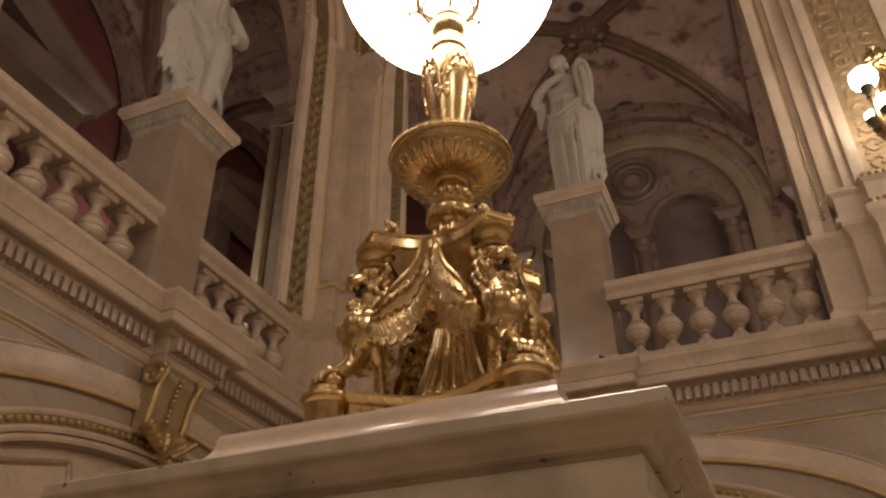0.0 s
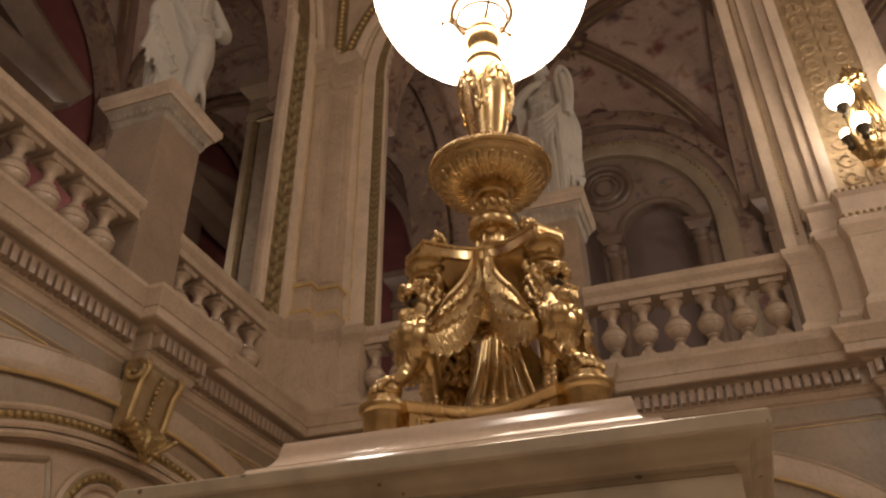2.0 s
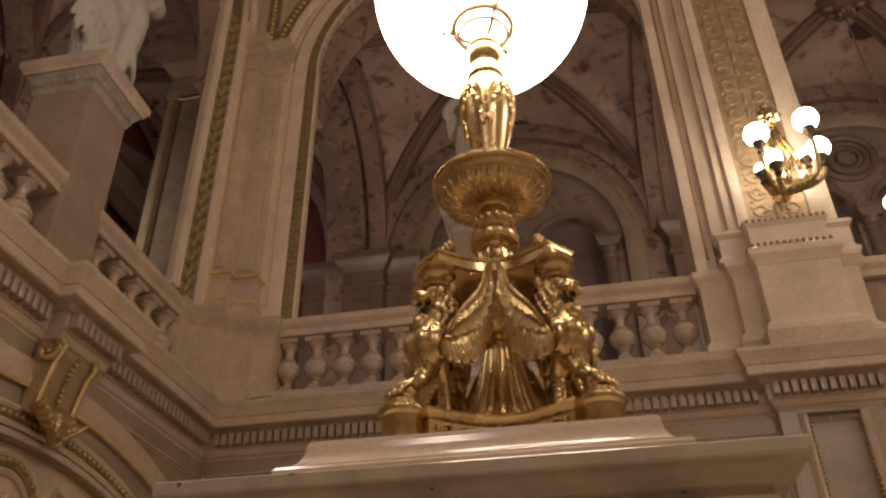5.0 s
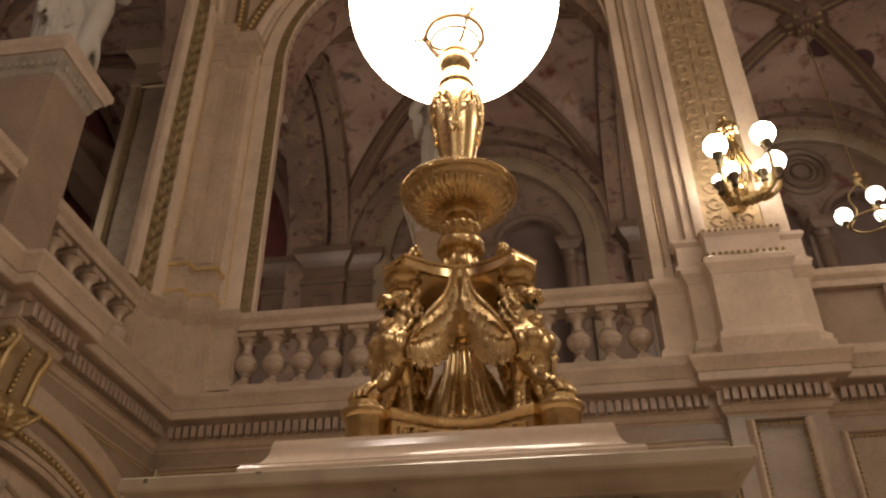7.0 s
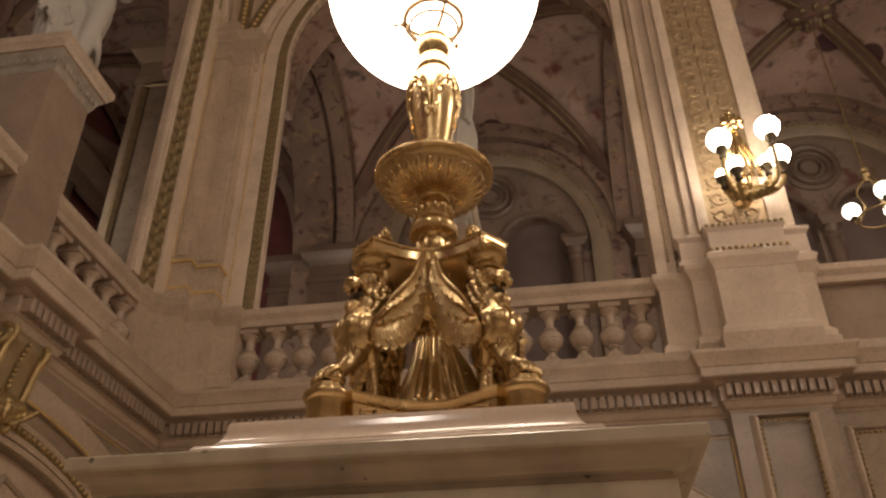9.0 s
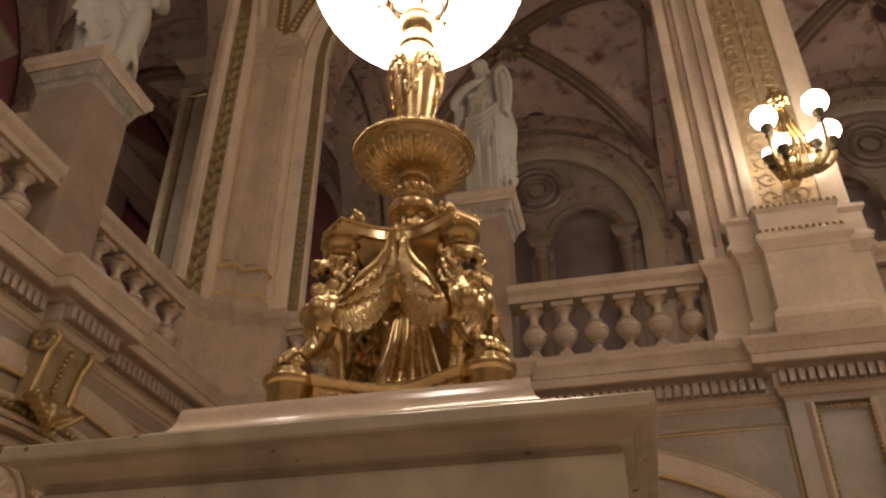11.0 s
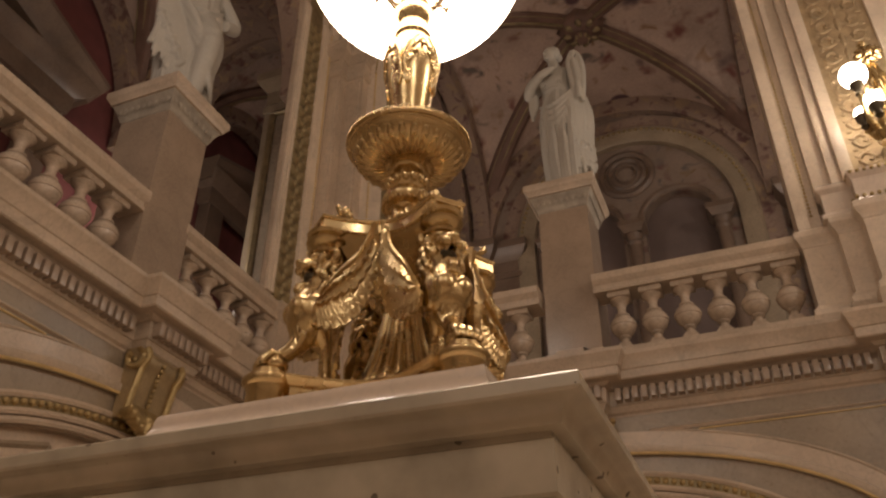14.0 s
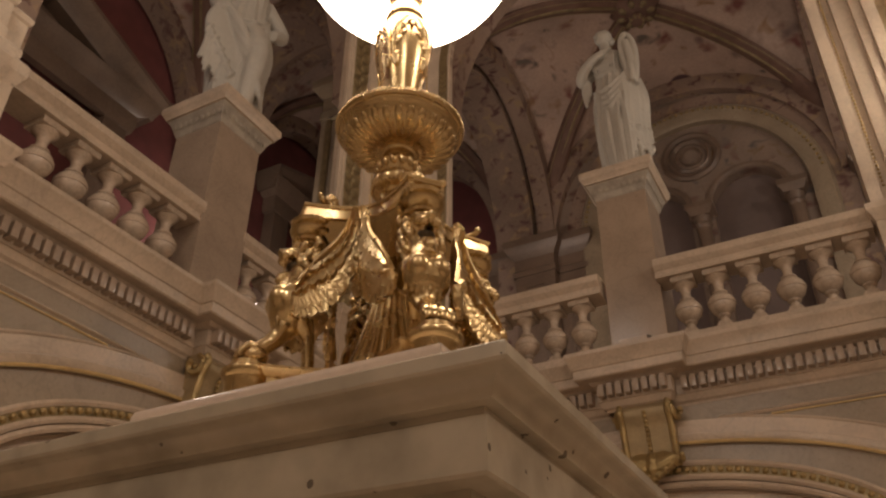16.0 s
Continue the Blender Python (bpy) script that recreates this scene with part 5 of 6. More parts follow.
tube(bm, [(0.248, 0.010, 0.152), (0.232, 0.013, 0.172), (0.222, 0.02, 0.198)], [0.006, 0.009, 0.012], 10)
tube(bm, [(0.248, -0.010, 0.152), (0.232, -0.013, 0.172), (0.222, -0.02, 0.198)], [0.006, 0.009, 0.012], 10)
# barrel chest with two breast muscles and a pinched waist
ball((0.216, 0, 0.243), (0.043, 0.046, 0.050))
for s in (-1, 1):
    ball((0.236, s * 0.0185, 0.256), (0.026, 0.025, 0.030))
    ball((0.206, s * 0.034, 0.25), (0.034, 0.019, 0.040))
    ball((0.226, s * 0.012, 0.214), (0.020, 0.014, 0.022))
# ragged fringe under the chest
for k in range(-2, 3):
    tube(bm, [(0.247 - 0.003 * abs(k), k * 0.010, 0.216), (0.246 - 0.004 * abs(k), k * 0.0115, 0.203), (0.244 - 0.003 * abs(k), k * 0.012, 0.193)], [0.004, 0.0042, 0.0025], 8, 3)
# hind body running into the back strip
tube(bm, [(0.205, 0, 0.235), (0.187, 0, 0.212), (0.174, 0, 0.19), (0.164, 0, 0.165)], [0.040, 0.028, 0.018, 0.008], 16)
# neck and head with a wide open mouth
tube(bm, [(0.214, 0, 0.272), (0.198, 0, 0.302), (0.188, 0, 0.342)], [0.038, 0.035, 0.033], 20)
ball((0.182, 0, 0.359), (0.036, 0.036, 0.030))
tube(bm, [(0.186, 0, 0.367), (0.214, 0, 0.370), (0.236, 0, 0.370), (0.245, 0, 0.364)], [0.028, 0.026, 0.021, 0.014], 20, flat=0.62)
ball((0.246, 0, 0.373), (0.0075, 0.012, 0.0065))
for s in (-1, 1):
    ball((0.236, s * 0.0135, 0.360), (0.014, 0.0115, 0.011))
    tube(bm, [(0.198, s * 0.024, 0.384), (0.214, s * 0.022, 0.388), (0.226, s * 0.014, 0.382)], [0.006, 0.007, 0.004], 10, 4)
    ball((0.212, s * 0.019, 0.377), (0.005, 0.005, 0.005))
    tube(bm, [(0.180, s * 0.032, 0.380), (0.176, s * 0.043, 0.388), (0.184, s * 0.045, 0.402)], [0.012, 0.011, 0.004], 10, 4)
    ball((0.202, s * 0.027, 0.346), (0.015, 0.008, 0.02))
    tube(bm, [(0.232, s * 0.0125, 0.352), (0.234, s * 0.0115, 0.339)], [0.0042, 0.0022], 8, 2)
tube(bm, [(0.186, 0, 0.323), (0.208, 0, 0.318), (0.226, 0, 0.320), (0.235, 0, 0.327)], [0.025, 0.021, 0.017, 0.01], 20, flat=0.5)
tube(bm, [(0.236, 0, 0.317), (0.241, 0, 0.304), (0.234, 0, 0.293)], [0.012, 0.0115, 0.004], 12)
# mane: curling locks in staggered rings behind the face and down the neck
for ring, (rr, z0, zz, x0) in enumerate(((0.040, 0.383, 7, 0.188), (0.047, 0.360, 9, 0.184), (0.049, 0.334, 9, 0.185), (0.048, 0.308, 9, 0.19), (0.044, 0.285, 8, 0.197))):
    for k in range(zz):
        q = radians(74 + (212 / (zz - 1)) * (k + 0.4 * (ring % 2) - 0.2) + rm.uniform(-4, 4))
        ca, sa = math.cos(q), math.sin(q)
        bend = rm.choice((-0.2, 0.2))
        cb, sb = math.cos(q + bend), math.sin(q + bend)
        tube(bm, [(x0 + rr * 0.66 * ca, rr * 0.70 * sa, z0 + 0.012), (x0 + rr * 0.86 * ca, rr * 0.88 * sa, z0), (x0 + rr * 0.84 * cb, rr * 0.88 * sb, z0 - 0.014), (x0 + rr * 0.90 * cb, rr * 0.94 * sb, z0 - 0.022)], [0.007, 0.0095, 0.008, 0.003], 8, 3)
lion = part("winged_lion", bm, GILT, cand, "gilt winged lion with an open mouth", smooth=180)
rem = lion.modifiers.new("merge", "REMESH")
rem.mode, rem.voxel_size, rem.use_smooth_shade = "VOXEL", 0.0019, True
smo = lion.modifiers.new("soften", "SMOOTH")
smo.factor, smo.iterations = 0.5, 6
lion.matrix_basis = pose(0, 0, 0, 0, 0, 45)

# dark plug between the jaws; its colour stands in for the hollow's shade
bm = bmesh.new()
blob(bm, (0.214, 0, 0.341), (0.018, 0.019, 0.0125), None, 14, 10)
part("mouth", bm, BRONZE, lion, "dark bronze blob standing for the shade in the open mouth", smooth=180)
bm = bmesh.new()
lathe(bm, [(0.026, 0.384), (0.030, 0.397), (0.037, 0.400), (0.039, 0.406), (0.034, 0.411), (0.029, 0.415), (0.037, 0.422), (0.044, 0.427), (0.046, 0.434), (0.04, 0.438), (0.036, 0.441), (0.044, 0.446), (0.046, 0.454)], 28, Matrix.Translation((0.188, 0, 0)))
part("capital", bm, GILT, lion, "ringed block on the lion's head")
bm = bmesh.new()
lathe(bm, [(0.037, 0.098), (0.037, 0.103), (0.033, 0.105), (0.033, 0.110), (0.0, 0.112)], 32, Matrix.Translation((0.279, 0, 0)))
part("paw_block", bm, GILT, lion, "low round block under the paw")
# scaly strip hanging behind the leg
bm = bmesh.new()
for k in range(9):
    z = 0.096 + 0.0125 * k
    w0 = 0.0135 - 0.0005 * k
    for s in (-1, 1):
        blob(bm, (0.166 + 0.001 * k, s * w0 * 0.72, z), (0.009, 0.009, 0.0105), pose(0, 0, 0, s * 35, 0, 0), 10, 8)
    blob(bm, (0.171 + 0.001 * k, 0, z + 0.006), (0.006, 0.006, 0.009), None, 8, 6)
tube(bm, [(0.164, 0, 0.09), (0.162, 0, 0.14), (0.172, 0, 0.21)], [0.011, 0.009, 0.009], 8)
leaf = part("hanging_leaf", bm, GILT, lion, "scaly leaf strip hanging behind the leg", smooth=180)
rem = leaf.modifiers.new("merge", "REMESH")
rem.mode, rem.voxel_size, rem.use_smooth_shade = "VOXEL", 0.002, True


def wing_mesh(s):
    """A cast wing: smooth leading edge, two rows of short coverts, long flight feathers that turn from hanging at the root to upright at the tip."""
    w = bmesh.new()
    rw = random.Random(8)
    jit = [rw.uniform(-0.13, 0.13) for _ in range(200)]
    F, M = Vector((0.240, s * 0.046, 0)), Vector((0.086, s * 0.098, 0))
    up = curve_pts([(f, 0, z) for f, z in ((0.16, 0.252), (0.24, 0.280), (0.37, 0.322), (0.50, 0.350), (0.60, 0.372), (0.675, 0.395), (0.725, 0.420), (0.775, 0.446))], 14)
    lo = curve_pts([(f, 0, z) for f, z in ((0.12, 0.238), (0.14, 0.210), (0.25, 0.189), (0.43, 0.190), (0.63, 0.213), (0.81, 0.268), (0.93, 0.343), (0.85, 0.450))], 14)
    nrm = Vector((0.34, s * 0.94, 0.0)).normalized()
    na, nb = len(up), 64
    rows = ((0.09, 0.30, 11), (0.30, 0.56, 10), (0.56, 1.0, 11))
    front, back = [], []
    for i in range(na):
        u = i / (na - 1)
        r, bq = [], []
        for j in range(nb):
            v = j / (nb - 1)
            c = up[i].lerp(lo[i], v)
            tipped = 0.0
            if v < 0.10:
                d = 0.0022 + 0.0016 * math.sin(math.pi * v / 0.10)
            else:
                d = 0.0
                for k, (v0, v1, cnt) in enumerate(rows):
                    q = (u - (0.16, 0.26, 0.42)[k] * (v - v0)) * cnt + 0.5 * (k % 2)
                    cell = math.floor(q)
                    across = 2 * (q - cell) - 1
                    end = v1 + (v1 - v0) * (0.25 * (1 - across * across) - 0.16 + jit[(cell + 31 * k) % 200] * 0.5)
                    if k == 2 or v <= end:
                        span = max(0.0, min(1.0, (v - v0) / max(0.02, end - v0)))
                        arch = math.sqrt(max(0.0, 1 - across * across))
                        d = (0.0046, 0.0046, 0.0030)[k] * span + 0.0034 * arch ** 0.7 * (0.3 + 0.7 * span) - 0.0018
                        if k == 2:
                            d += -0.0012 * (1 if abs(across) < 0.10 else 0) + 0.0004 * math.sin(38 * v + 9 * abs(across))
                            tipped = (1 - arch) if v > 0.86 else 0.0
                        break
            fade = min(1.0, (1 - u) * 7, u * 9 + 0.25)
            c = c.lerp(up[i], 0.085 * tipped * fade)
            p = F.lerp(M, c.x) + Vector((0.25, s * 0.97, 0)) * 0.018 * math.sin(math.pi * min(1, max(0, c.x))) + Vector((0, 0, c.z))
            p = p + nrm * (0.012 * math.sin(math.pi * min(1, v * 1.02)) * (1 - 0.6 * u) + 0.012 * max(0.0, (u - 0.88) / 0.12) ** 2)
            r.append(w.verts.new(p + nrm * d * 1.45 * fade))
            bq.append(w.verts.new(p - nrm * (0.0035 + 0.004 * math.sin(math.pi * v))))
        front.append(r)
        back.append(bq)
    for i in range(na - 1):
        for j in range(nb - 1):
            w.faces.new((front[i][j], front[i + 1][j], front[i + 1][j + 1], front[i][j + 1]))
            w.faces.new((back[i][j], back[i][j + 1], back[i + 1][j + 1], back[i + 1][j]))
    rim = [(i, 0) for i in range(na)] + [(na - 1, j) for j in range(1, nb)] + [(i, nb - 1) for i in range(na - 2, -1, -1)] + [(0, j) for j in range(nb - 2, 0, -1)]
    for k in range(len(rim)):
        (i0, j0), (i1, j1) = rim[k], rim[(k + 1) % len(rim)]
        w.faces.new((front[i0][j0], back[i0][j0], back[i1][j1], front[i1][j1]))
    return w


for s in (-1, 1):
    part("wing", wing_mesh(s), CAST, lion, "feathered gilt wing", smooth=60)
kids = [o for o in bpy.data.objects if o.parent == lion]
for k in range(1, 4):
    o = twin(lion, pose(0, 0, 0, 0, 0, 45 + 90 * k), cand)
    for q in kids:
        twin(q, Matrix(), o)

# hollow-sided block between the lions' heads, under the top plate
bm = bmesh.new()
plan_ = [Vector((*q, 0)) for q in concave_plan(0.2, 0.032, 0.05)]
rows_ = [[bm.verts.new(q * f + Vector((0, 0, z))) for q in plan_] for f, z in ((0.34, 0.335), (0.50, 0.350), (0.66, 0.378), (0.80, 0.415), (0.90, 0.440), (0.94, 0.4535))]
for ra, rb in zip(rows_, rows_[1:]):
    for i in range(len(plan_)):
        bm.faces.new((ra[i], ra[(i + 1) % len(plan_)], rb[(i + 1) % len(plan_)], rb[i]))
bm.faces.new(rows_[0])
bm.faces.new(rows_[-1][::-1])
part("soffit_block", bm, GILT, cand, "smooth hollow-sided block under the top plate", smooth=35)

# stem from foot to gallery
GAD = lambda nn, amp: (lambda a, s: 1 + amp * (abs(math.cos(nn * a / 2)) - 0.6))
bm = bmesh.new()
lathe(bm, [(0.145, 0.088), (0.128, 0.09), (0.128, 0.098), (0.122, 0.105), (0.115, 0.108), (0.11, 0.106)], 48)
part("stem_foot", bm, GILT, cand)
bm = bmesh.new()
for i in range(20):
    b = 2 * math.pi * i / 20
    blob(bm, (0.106 * math.cos(b), 0.106 * math.sin(b), 0.112), (0.010, 0.013, 0.008), Matrix.Rotation(b, 4, "Z"), 10, 7)
part("leaf_ring", bm, GILT, cand, "ring of small curled leaves at the stem's foot", smooth=60)
bm = bmesh.new()
lathe(bm, [(0.102, 0.106), (0.094, 0.118), (0.084, 0.138), (0.0725, 0.168), (0.061, 0.205), (0.051, 0.245), (0.044, 0.28), (0.041, 0.299)], 120, flute=GAD(20, 0.14))
part("fluted_stem", bm, GILT, cand, "bell-shaped fluted stem", smooth=60)
bm = bmesh.new()
lathe(bm, [(0.038, 0.296), (0.046, 0.300), (0.050, 0.308), (0.046, 0.315), (0.034, 0.318), (0.03, 0.325), (0.03, 0.43), (0.05, 0.452), (0.05, 0.50), (0.043, 0.505), (0.042, 0.515), (0.044, 0.52), (0.036, 0.53), (0.034, 0.58), (0.040, 0.588), (0.054, 0.592), (0.06, 0.602), (0.061, 0.615), (0.056, 0.627), (0.044, 0.634),
           (0.042, 0.64), (0.046, 0.655), (0.05, 0.668), (0.046, 0.68), (0.036, 0.688), (0.036, 0.70)], 48)
part("stem_neck", bm, GILT, cand, smooth=30)
bm = bmesh.new()
for i in range(14):
    b = 2 * math.pi * i / 14
    blob(bm, (0.046 * math.cos(b), 0.046 * math.sin(b), 0.664), (0.009, 0.0095, 0.016), Matrix.Rotation(b, 4, "Z") @ Matrix.Rotation(0.3, 4, "X"), 8, 6)
part("leaf_collar", bm, GILT, cand, "ring of small cast leaves under the bowl", smooth=60)
bm = bmesh.new()
for i in range(34):
    b = 2 * math.pi * i / 34
    blob(bm, (0.0575 * math.cos(b), 0.0575 * math.sin(b), 0.596), (0.005, 0.006, 0.006), Matrix.Rotation(b, 4, "Z") @ Matrix.Rotation(0.6, 4, "X"), 6, 5)
part("rope_ring", bm, GILT, cand, "roped ring round the neck", smooth=60, kind="stuff")
for k in range(4):
    a = radians(90 * k - 90)
    bm = bmesh.new()
    u = Vector((math.cos(a), math.sin(a), 0))
    blob(bm, u * 0.033 + Vector((0, 0, 0.553)), (0.014, 0.016, 0.024), Matrix.Rotation(a, 4, "Z"), 10, 8)
    blob(bm, u * 0.047 + Vector((0, 0, 0.55)), (0.005, 0.004, 0.008), Matrix.Rotation(a, 4, "Z"), 6, 5)
    for s in (-1, 1):
        blob(bm, u * 0.036 + Vector((-u.y, u.x, 0)) * s * 0.014 + Vector((0, 0, 0.56)), (0.008, 0.005, 0.022), None, 6, 5)
    part("mask", bm, GILT, cand, "small cast boss on the neck")
bm = bmesh.new()
under = [(0.036, 0.695), (0.046, 0.698), (0.05, 0.706), (0.046, 0.714), (0.052, 0.716), (0.06, 0.7165), (0.075, 0.719), (0.09, 0.723), (0.105, 0.729), (0.118, 0.736), (0.130, 0.746), (0.138, 0.756), (0.1385, 0.757), (0.144, 0.760), (0.148, 0.768), (0.147, 0.774)]
lathe(bm, under + [(0.12, 0.776), (0.05, 0.745), (0.0, 0.745)], 208, lift=lambda a, s: (-0.0105 * abs(math.sin(14 * a)) ** 0.7 * math.sin(math.pi * (s - 0.27) / 0.37) ** 0.5 if 0.275 < s < 0.635 else 0))
bowl = part("bowl", bm, GILT, cand, "gadrooned gilt drip bowl", smooth=60)
bm = bmesh.new()
tube(bm, [(0.062, 0, 0.7175), (0.085, 0, 0.7205), (0.106, 0, 0.7285), (0.122, 0, 0.738), (0.134, 0, 0.750)], [0.0045, 0.0075, 0.0105, 0.0125, 0.007], 10, 4, 0.8)
lobe = part("lobe", bm, GILT, bowl, "swelling lobe under the bowl", smooth=180)
for i in range(1, 28):
    twin(lobe, pose(0, 0, 0, 0, 0, 360 * i / 28))
bm = bmesh.new()
lathe(bm, [(0.14, 0.768), (0.152, 0.770), (0.157, 0.776), (0.155, 0.783), (0.146, 0.787), (0.135, 0.784)], 96)
part("rim", bm, GILT, bowl)
bm = bmesh.new()
for i in range(110):
    a = 2 * math.pi * i / 110
    blob(bm, (0.1555 * math.cos(a), 0.1555 * math.sin(a), 0.783), 0.0035, None, 6, 4)
part("bead_edge", bm, GILT, bowl, kind="stuff")
bm = bmesh.new()
lathe(bm, [(0.05, 0.745), (0.045, 0.77), (0.038, 0.79), (0.036, 0.82), (0.043, 0.87), (0.056, 0.94), (0.067, 1.01), (0.070, 1.06), (0.066, 1.105), (0.055, 1.14), (0.047, 1.155), (0.048, 1.165), (0.053, 1.17), (0.053, 1.18), (0.04, 1.19)], 64,
      flute=lambda a, s: 1 + (0.03 * abs(math.cos(10 * a)) if s < 0.26 else 0))
part("vase", bm, GILT, cand, "ovoid vase knop with draped ornament", smooth=60)
bm = bmesh.new()
VZ, VR = (0.79, 0.82, 0.87, 0.94, 1.01, 1.06, 1.105, 1.14, 1.155), (0.038, 0.036, 0.043, 0.056, 0.067, 0.070, 0.066, 0.055, 0.047)
on_vase = lambda b, z, out=0.0: (lambda r: (r * math.cos(b), r * math.sin(b), z))(float(np.interp(z, VZ, VR)) + out)
a = radians(45)
# mask boss, two leafy swags parting from it, a hanging drop and curled leaf ends
blob(bm, on_vase(a, 1.108), (0.010, 0.013, 0.017), Matrix.Rotation(a, 4, "Z"), 10, 8)
blob(bm, on_vase(a, 1.09, 0.006), (0.006, 0.006, 0.01), Matrix.Rotation(a, 4, "Z"), 8, 6)
for sgn in (-1, 1):
    tube(bm, [on_vase(a + sgn * q, z, 0.001) for q, z in ((0.08, 1.12), (0.3, 1.122), (0.52, 1.09), (0.66, 1.04), (0.72, 0.98))], [0.008, 0.011, 0.012, 0.009, 0.004], 8, 4)
    for q, z, w in ((0.25, 1.10, 0.018), (0.45, 1.08, 0.02), (0.58, 1.03, 0.018), (0.64, 0.985, 0.014), (0.3, 1.06, 0.011)):
        b = a + sgn * q
        blob(bm, on_vase(b, z), (0.005, w * 0.62, w * 1.25), Matrix.Rotation(b, 4, "Z") @ Matrix.Rotation(sgn * 0.7, 4, "X"), 8, 6)
    tube(bm, [on_vase(a + sgn * q, z, 0.001) for q, z in ((0.72, 0.98), (0.6, 0.955), (0.52, 0.975), (0.58, 0.99))], [0.005, 0.006, 0.005, 0.003], 6, 3)
swag = part("garland", bm, GILT, cand, "leafy swag with a small boss on the vase", smooth=180)
rem = swag.modifiers.new("merge", "REMESH")
rem.mode, rem.voxel_size, rem.use_smooth_shade = "VOXEL", 0.0022, True
smo = swag.modifiers.new("soften", "SMOOTH")
smo.factor, smo.iterations = 0.5, 2
for k in range(1, 4):
    twin(swag, pose(0, 0, 0, 0, 0, 90 * k))
bm = bmesh.new()
blob(bm, on_vase(0.0, 0.835, -0.001), (0.004, 0.0055, 0.022), None, 8, 6)
flute_ = part("flute", bm, GILT, cand, "small flute at the foot of the vase", smooth=60)
for i in range(1, 22):
    twin(flute_, pose(0, 0, 0, 0, 0, 360 * i / 22))
bm = bmesh.new()
lathe(bm, [(0.04, 1.185), (0.034, 1.20), (0.034, 1.228), (0.038, 1.236), (0.046, 1.246), (0.053, 1.262), (0.054, 1.275), (0.046, 1.284), (0.035, 1.288), (0.034, 1.298), (0.042, 1.304), (0.043, 1.318), (0.036, 1.326), (0.03, 1.345), (0.02, 1.35)], 40)
part("upper_stem", bm, GILT, cand, smooth=35)
for name, rr, zz, th in (("gallery_ring", 0.088, 1.385, 0.0075), ("lower_ring", 0.074, 1.352, 0.0045)):
    bm = bmesh.new()
    tube(bm, [(rr * math.cos(a), rr * math.sin(a), zz) for a in np.linspace(0, 2 * math.pi, 49)], [th] * 49, 10, 1)
    part(name, bm, HOLDER, cand, "dark gilt ring holding the globe", smooth=180)
for k in range(3):
    a = radians(120 * k - 62)
    u = Vector((math.cos(a), math.sin(a), 0))
    bm = bmesh.new()
    tube(bm, [u * 0.034 + Vector((0, 0, 1.33)), u * 0.06 + Vector((0, 0, 1.345)), u * 0.088 + Vector((0, 0, 1.385))], [0.0055, 0.0055, 0.0055], 8, 3)
    tube(bm, [u * 0.078 + Vector((0, 0, 1.385)), u * 0.118 + Vector((0, 0, 1.385))], [0.0055, 0.004], 8, 2)
    blob(bm, u * 0.092 + Vector((0, 0, 1.385)), (0.011, 0.011, 0.011), None, 10, 8)
    blob(bm, u * 0.122 + Vector((0, 0, 1.385)), (0.005, 0.011, 0.011), Matrix.Rotation(a, 4, "Z"), 10, 8)
    part("thumb_screw", bm, HOLDER, cand, "small dark gilt screw on the ring", smooth=180)
bm = bmesh.new()
GR, GZ, HOLE = 0.332, 1.548, 0.235
low = math.asin(HOLE / GR)
prof = [(GR * math.sin(low + (math.pi - low) * i / 40), GZ - GR * math.cos(low + (math.pi - low) * i / 40)) for i in range(41)]
lathe(bm, prof[:-1] + [(0.0005, GZ + GR)], 64)
bm.faces.ensure_lookup_table()
bmesh.ops.delete(bm, geom=[f for f in bm.faces if len(f.verts) > 4 and f.calc_center_median().z < GZ], context="FACES_ONLY")
part("globe", bm, LAMP, cand, "large lit opal glass globe", smooth=180)


# ---- wall lamp on the pier ----
sconce = thing("wall_lamp", "gilt bronze wall lamp with five lit opal globes on curling arms", "wall lamp", pose(PIER, WR, 0))
SX = 0.06
bm = bmesh.new()
tube(bm, [(SX - 0.02, 0.02, 5.5), (SX, -0.16, 5.40), (SX, -0.31, 5.5), (SX, -0.27, 5.75), (SX + 0.01, -0.22, 6.1)], [0.04, 0.05, 0.05, 0.04, 0.03], 12)
part("stem", bm, GILT, sconce, "gilt stem")
for s in (-2, -1, 0, 1, 2):
    bm = bmesh.new()
    tube(bm, [(SX + 0.07 * s, -0.35 + 0.014 * abs(s), 5.56), (SX + 0.058 * s, -0.36 + 0.014 * abs(s), 5.74), (SX + 0.036 * s, -0.33 + 0.01 * abs(s), 5.94), (SX + 0.012 * s, -0.28, 6.16)], [0.024, 0.022, 0.018, 0.013], 8)
    part("rib", bm, GILT, sconce)
bm = bmesh.new()
for i in range(10):
    q = 2 * math.pi * i / 10
    tube(bm, [(SX + 0.01, -0.28, 6.2), (SX + 0.01 + 0.06 * math.cos(q), -0.31, 6.24 + 0.06 * math.sin(q)), (SX + 0.01 + 0.11 * math.cos(q), -0.29, 6.24 + 0.10 * math.sin(q))], [0.022, 0.03, 0.016], 8, 3)
blob(bm, (SX + 0.01, -0.31, 6.25), (0.045, 0.045, 0.045))
blob(bm, (SX - 0.01, -0.29, 6.37), (0.04, 0.035, 0.04))
part("crown", bm, GILT, sconce, "gilt leaf crown")
bm = bmesh.new()
